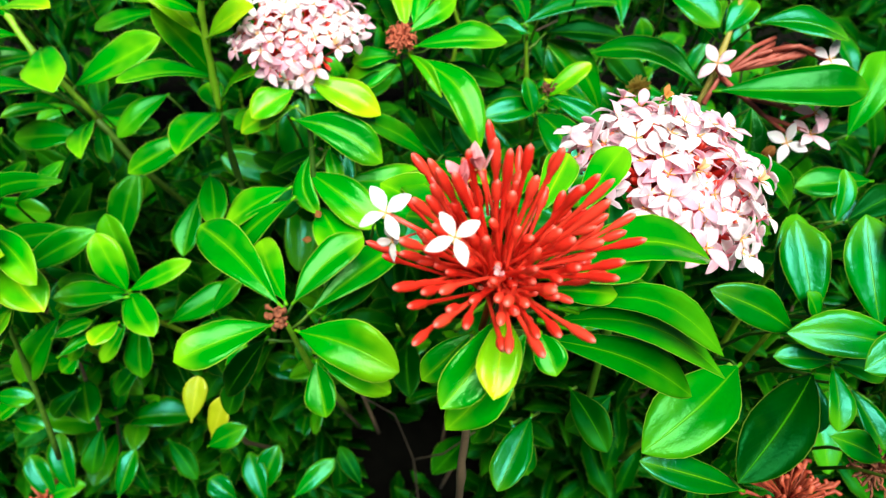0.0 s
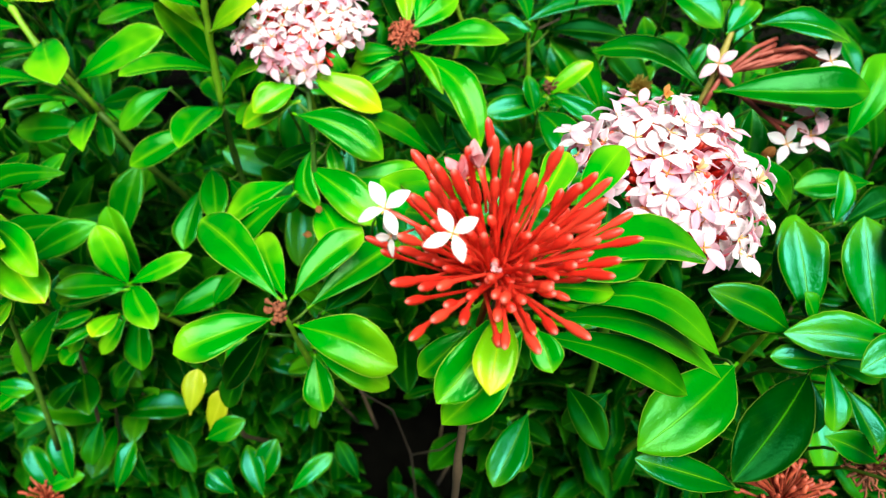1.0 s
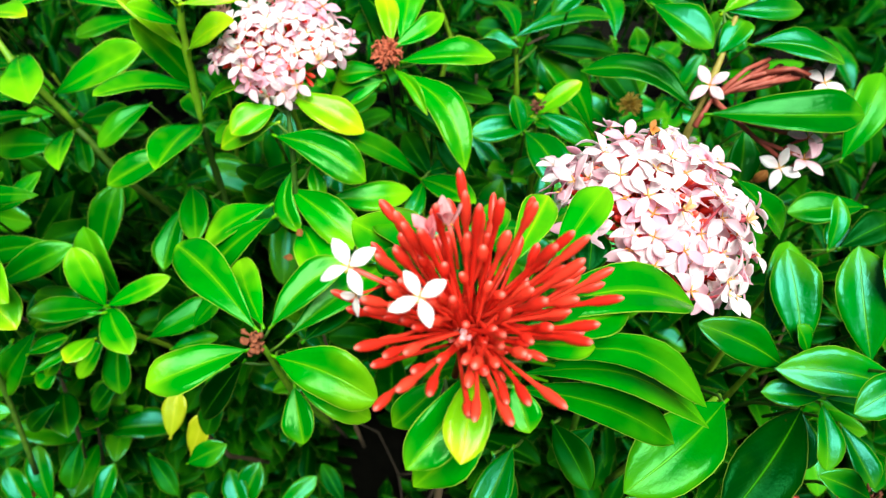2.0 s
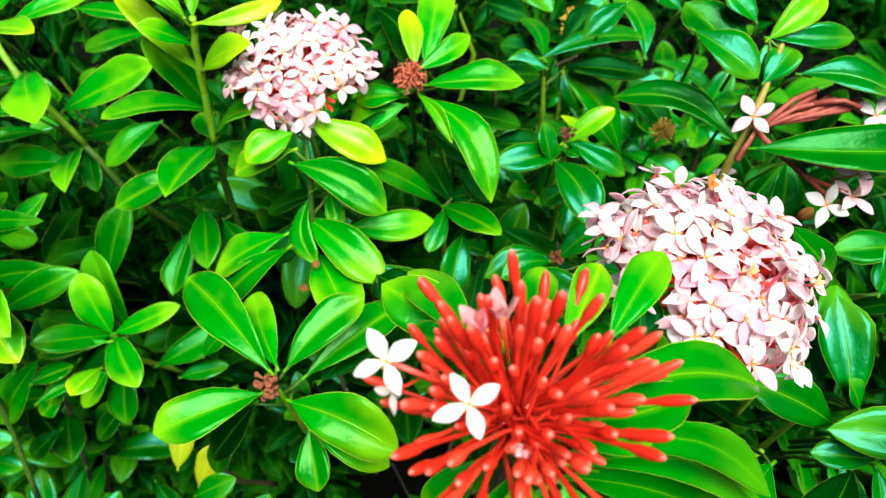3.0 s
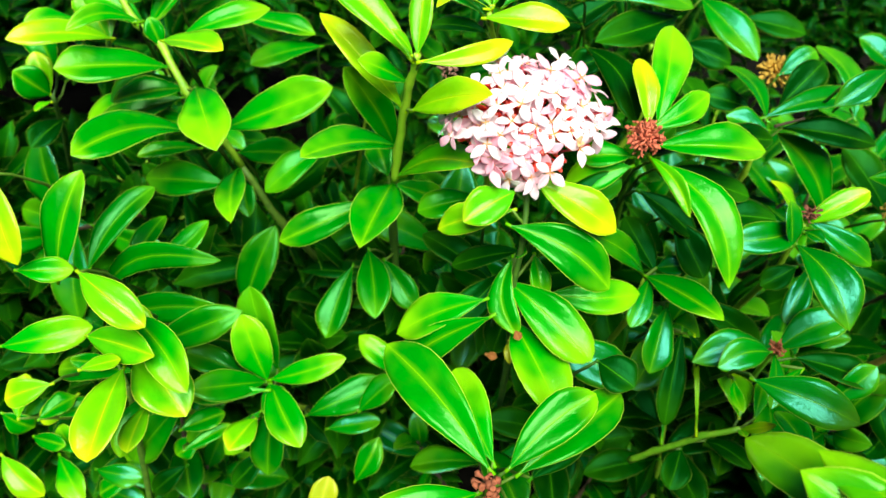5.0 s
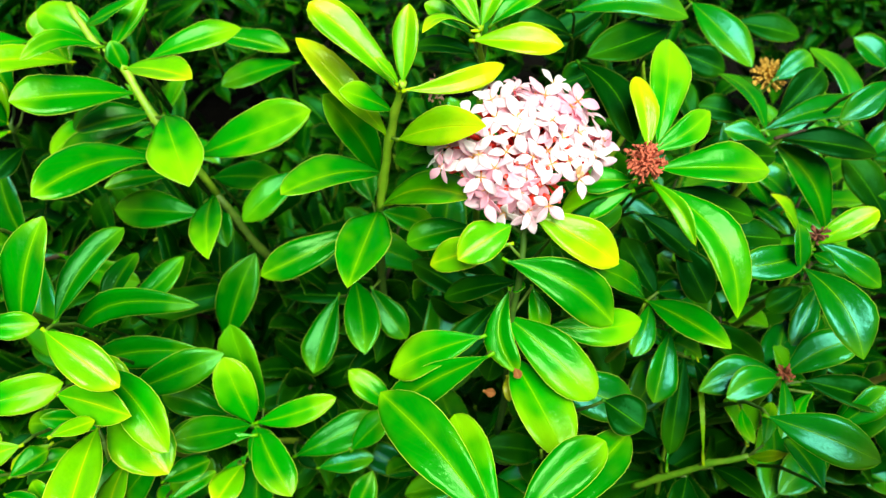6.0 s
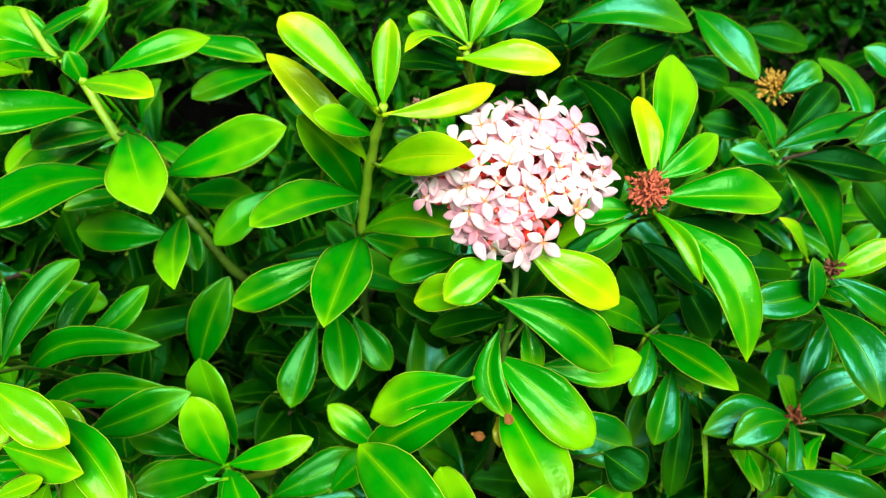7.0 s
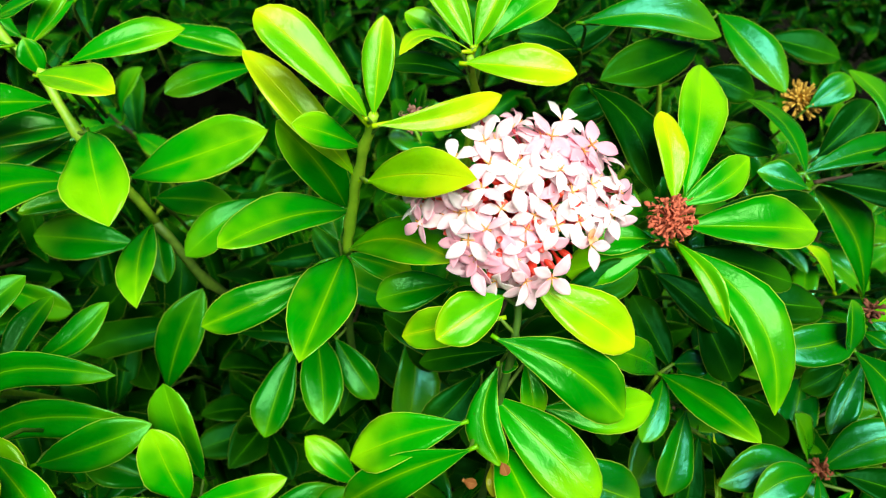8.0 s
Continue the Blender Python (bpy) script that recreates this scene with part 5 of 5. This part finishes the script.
# most templates take the darkened leaf colour that stands in for shade
TEMPLATES = [shoot_template(300 + k, 3 + k % 3, 1.05 + 0.06 * (k % 4), ("deep", "old_shaded", "old_shaded", "old_shaded", "old_shaded", "old_shaded", "deep", "old_shaded")[k]) for k in range(8)]
placed = [0]


def put_shoot(rnd, x, y, z, tip_forward):
    m = pose(x, y, z, tip_forward + rnd.uniform(-20, 20), rnd.uniform(-22, 22), 0) @ pose(0, 0, 0, 0, 0, rnd.uniform(0, 360))
    pick = placed[0] % len(TEMPLATES)
    if x > 0.05 and pick % 2:  # the right side takes the deep green templates
        pick = rnd.choice((0, 6))
    if placed[0] < len(TEMPLATES):
        TEMPLATES[placed[0]].matrix_basis = m
    else:
        copy_thing(TEMPLATES[pick], m)
    placed[0] += 1


def hedge_front(x):
    """Plan line of the leafy front face: it comes forward to the right."""
    return 0.52 - 0.12 * max(0.0, min(1.0, (x - 0.08) / 0.12)) + 0.02 * noise.noise((x * 6, 0, 0))


def in_hollow(x, y, z):
    """The dark hollow in the front face."""
    return -0.17 < x < 0.07 and y < 1.0 and 0.10 < z < 0.88 - 0.4 * abs(x + 0.04)


def in_gap(x, y):
    """The thin, dark place in the top of the hedge, where hardly any leaves grow."""
    return ((x - 0.47) / 0.24) ** 2 + ((y - 1.30) / 0.26) ** 2 < 1 + 0.5 * noise.noise((9 * x, 9 * y, 0))


rnd = random.Random(11)
for layer, count in ((0.0, 44), (0.13, 34)):
    for k in range(count):  # the top
        y = rnd.uniform(0.50, 1.20)
        x = rnd.uniform(-0.34 - 0.42 * y, 0.30 + 0.42 * y)
        y = max(y, hedge_front(x) + 0.03)
        if in_gap(x, y):
            continue
        put_shoot(rnd, x, y, min(0.820 + 0.22 * (y - 0.5), 0.92 - 0.4 * max(0.0, y - 0.9)) - layer - rnd.uniform(0, 0.05) + 0.07 * max(0.0, min(1.0, (x + 0.02) / 0.1)), 16)
    for k in range(count // 3):  # the fuller side of the top
        x, y = rnd.uniform(0.04, 0.44), rnd.uniform(0.52, 0.95)
        put_shoot(rnd, x, y, 0.90 + 0.16 * (y - 0.5) - layer - rnd.uniform(0, 0.05), 16)
    for k in range(int(count * 0.75)):  # the front face
        x, z = rnd.uniform(-0.62, 0.58), rnd.uniform(0.42, 0.93)
        if in_hollow(x, hedge_front(x), z):
            continue
        put_shoot(rnd, x, hedge_front(x) + 0.04 + layer + rnd.uniform(0.0, 0.06) + 0.05 * (0.93 - z), z, 48)

# leaves deep inside and on the parts of the hedge beyond these shoots, too many to count
bm_leaf = bmesh.new()
add_blade(bm_leaf, random.Random(5), 0.070, 0.027, 0.07, 0.3, 0.1, nu=2, nv=3)
bm_leaf.verts.index_update()
base_v = np.array([v.co[:] for v in bm_leaf.verts])
base_f = [[v.index for v in f.verts] for f in bm_leaf.faces]
uvl = bm_leaf.loops.layers.uv.verify()
base_uv = [lp[uvl].uv[:] for f in bm_leaf.faces for lp in f.loops]
bm_leaf.free()
verts, faces, uvs = [], [], []
rnd = random.Random(23)
spots = []
for k in range(9000):  # under the top
    x, y = rnd.uniform(-0.95, 0.95), rnd.uniform(0.5, 1.5)
    spots.append((x, max(y, hedge_front(x) + 0.12), rnd.uniform(0.42, 0.66) - 0.3 * max(0.0, y - 0.9)))
for k in range(4500):  # behind the front face
    x = rnd.uniform(-1.0, 1.0)
    spots.append((x, hedge_front(x) + rnd.uniform(0.12, 0.26), rnd.uniform(0.06, 0.86)))
for k in range(2600):  # low behind the hollow
    spots.append((rnd.uniform(-0.45, 0.40), rnd.uniform(1.0, 1.25), rnd.uniform(0.02, 0.62)))
for k in range(6000):  # the top falling away behind
    x, y = rnd.uniform(-1.5, 1.5), rnd.uniform(1.15, 2.4)
    spots.append((x, y, rnd.uniform(0.72, 0.90) - 0.12 * (y - 1.15)))
for k in range(11000):  # outer skin of the rest of the hedge
    x, y, z = rnd.uniform(-2.2, 2.2), rnd.uniform(0.52, 2.4), rnd.uniform(0.82, 0.98)
    if abs(x) > 0.34 + 0.42 * y:
        spots.append((x, y, z - 0.3 * max(0.0, y - 1.0)))
for k in range(1600):
    x = rnd.uniform(-2.2, 2.2)
    if abs(x) > 0.64:
        spots.append((x, rnd.uniform(0.45, 0.60), rnd.uniform(0.03, 0.95)))
    spots.append((rnd.uniform(-2.2, 2.2), rnd.uniform(2.25, 2.45), rnd.uniform(0.03, 0.60)))
    spots.append((rnd.choice((-1, 1)) * rnd.uniform(2.05, 2.25), rnd.uniform(0.5, 2.4), rnd.uniform(0.03, 0.75)))
for x, y, z in spots:
    if in_hollow(x, y, z) or z > 0.56 and in_gap(x, y):
        continue
    m = np.array(pose(x, y, z, rnd.uniform(-50, 70), rnd.uniform(-40, 40), rnd.uniform(0, 360)) @ Matrix.Scale(rnd.uniform(0.9, 1.3), 4))
    n0 = len(verts)
    verts.extend((base_v @ m[:3, :3].T + m[:3, 3]).tolist())
    faces.extend([[i + n0 for i in f] for f in base_f])
    uvs.extend(base_uv)
me = bpy.data.meshes.new("hedge_foliage")
me.from_pydata(verts, [], faces)
layer = me.uv_layers.new(name="UVMap")
layer.data.foreach_set("uv", np.array(uvs, dtype=np.float32).ravel())
# inner foliage wears the leaf colour with shade mixed into it
me.materials.append(LEAF["old_shaded"])
me.shade_smooth()
tagged(new("hedge_foliage", me), "dense dark green foliage filling the hedge", "hedge", kind="stuff")
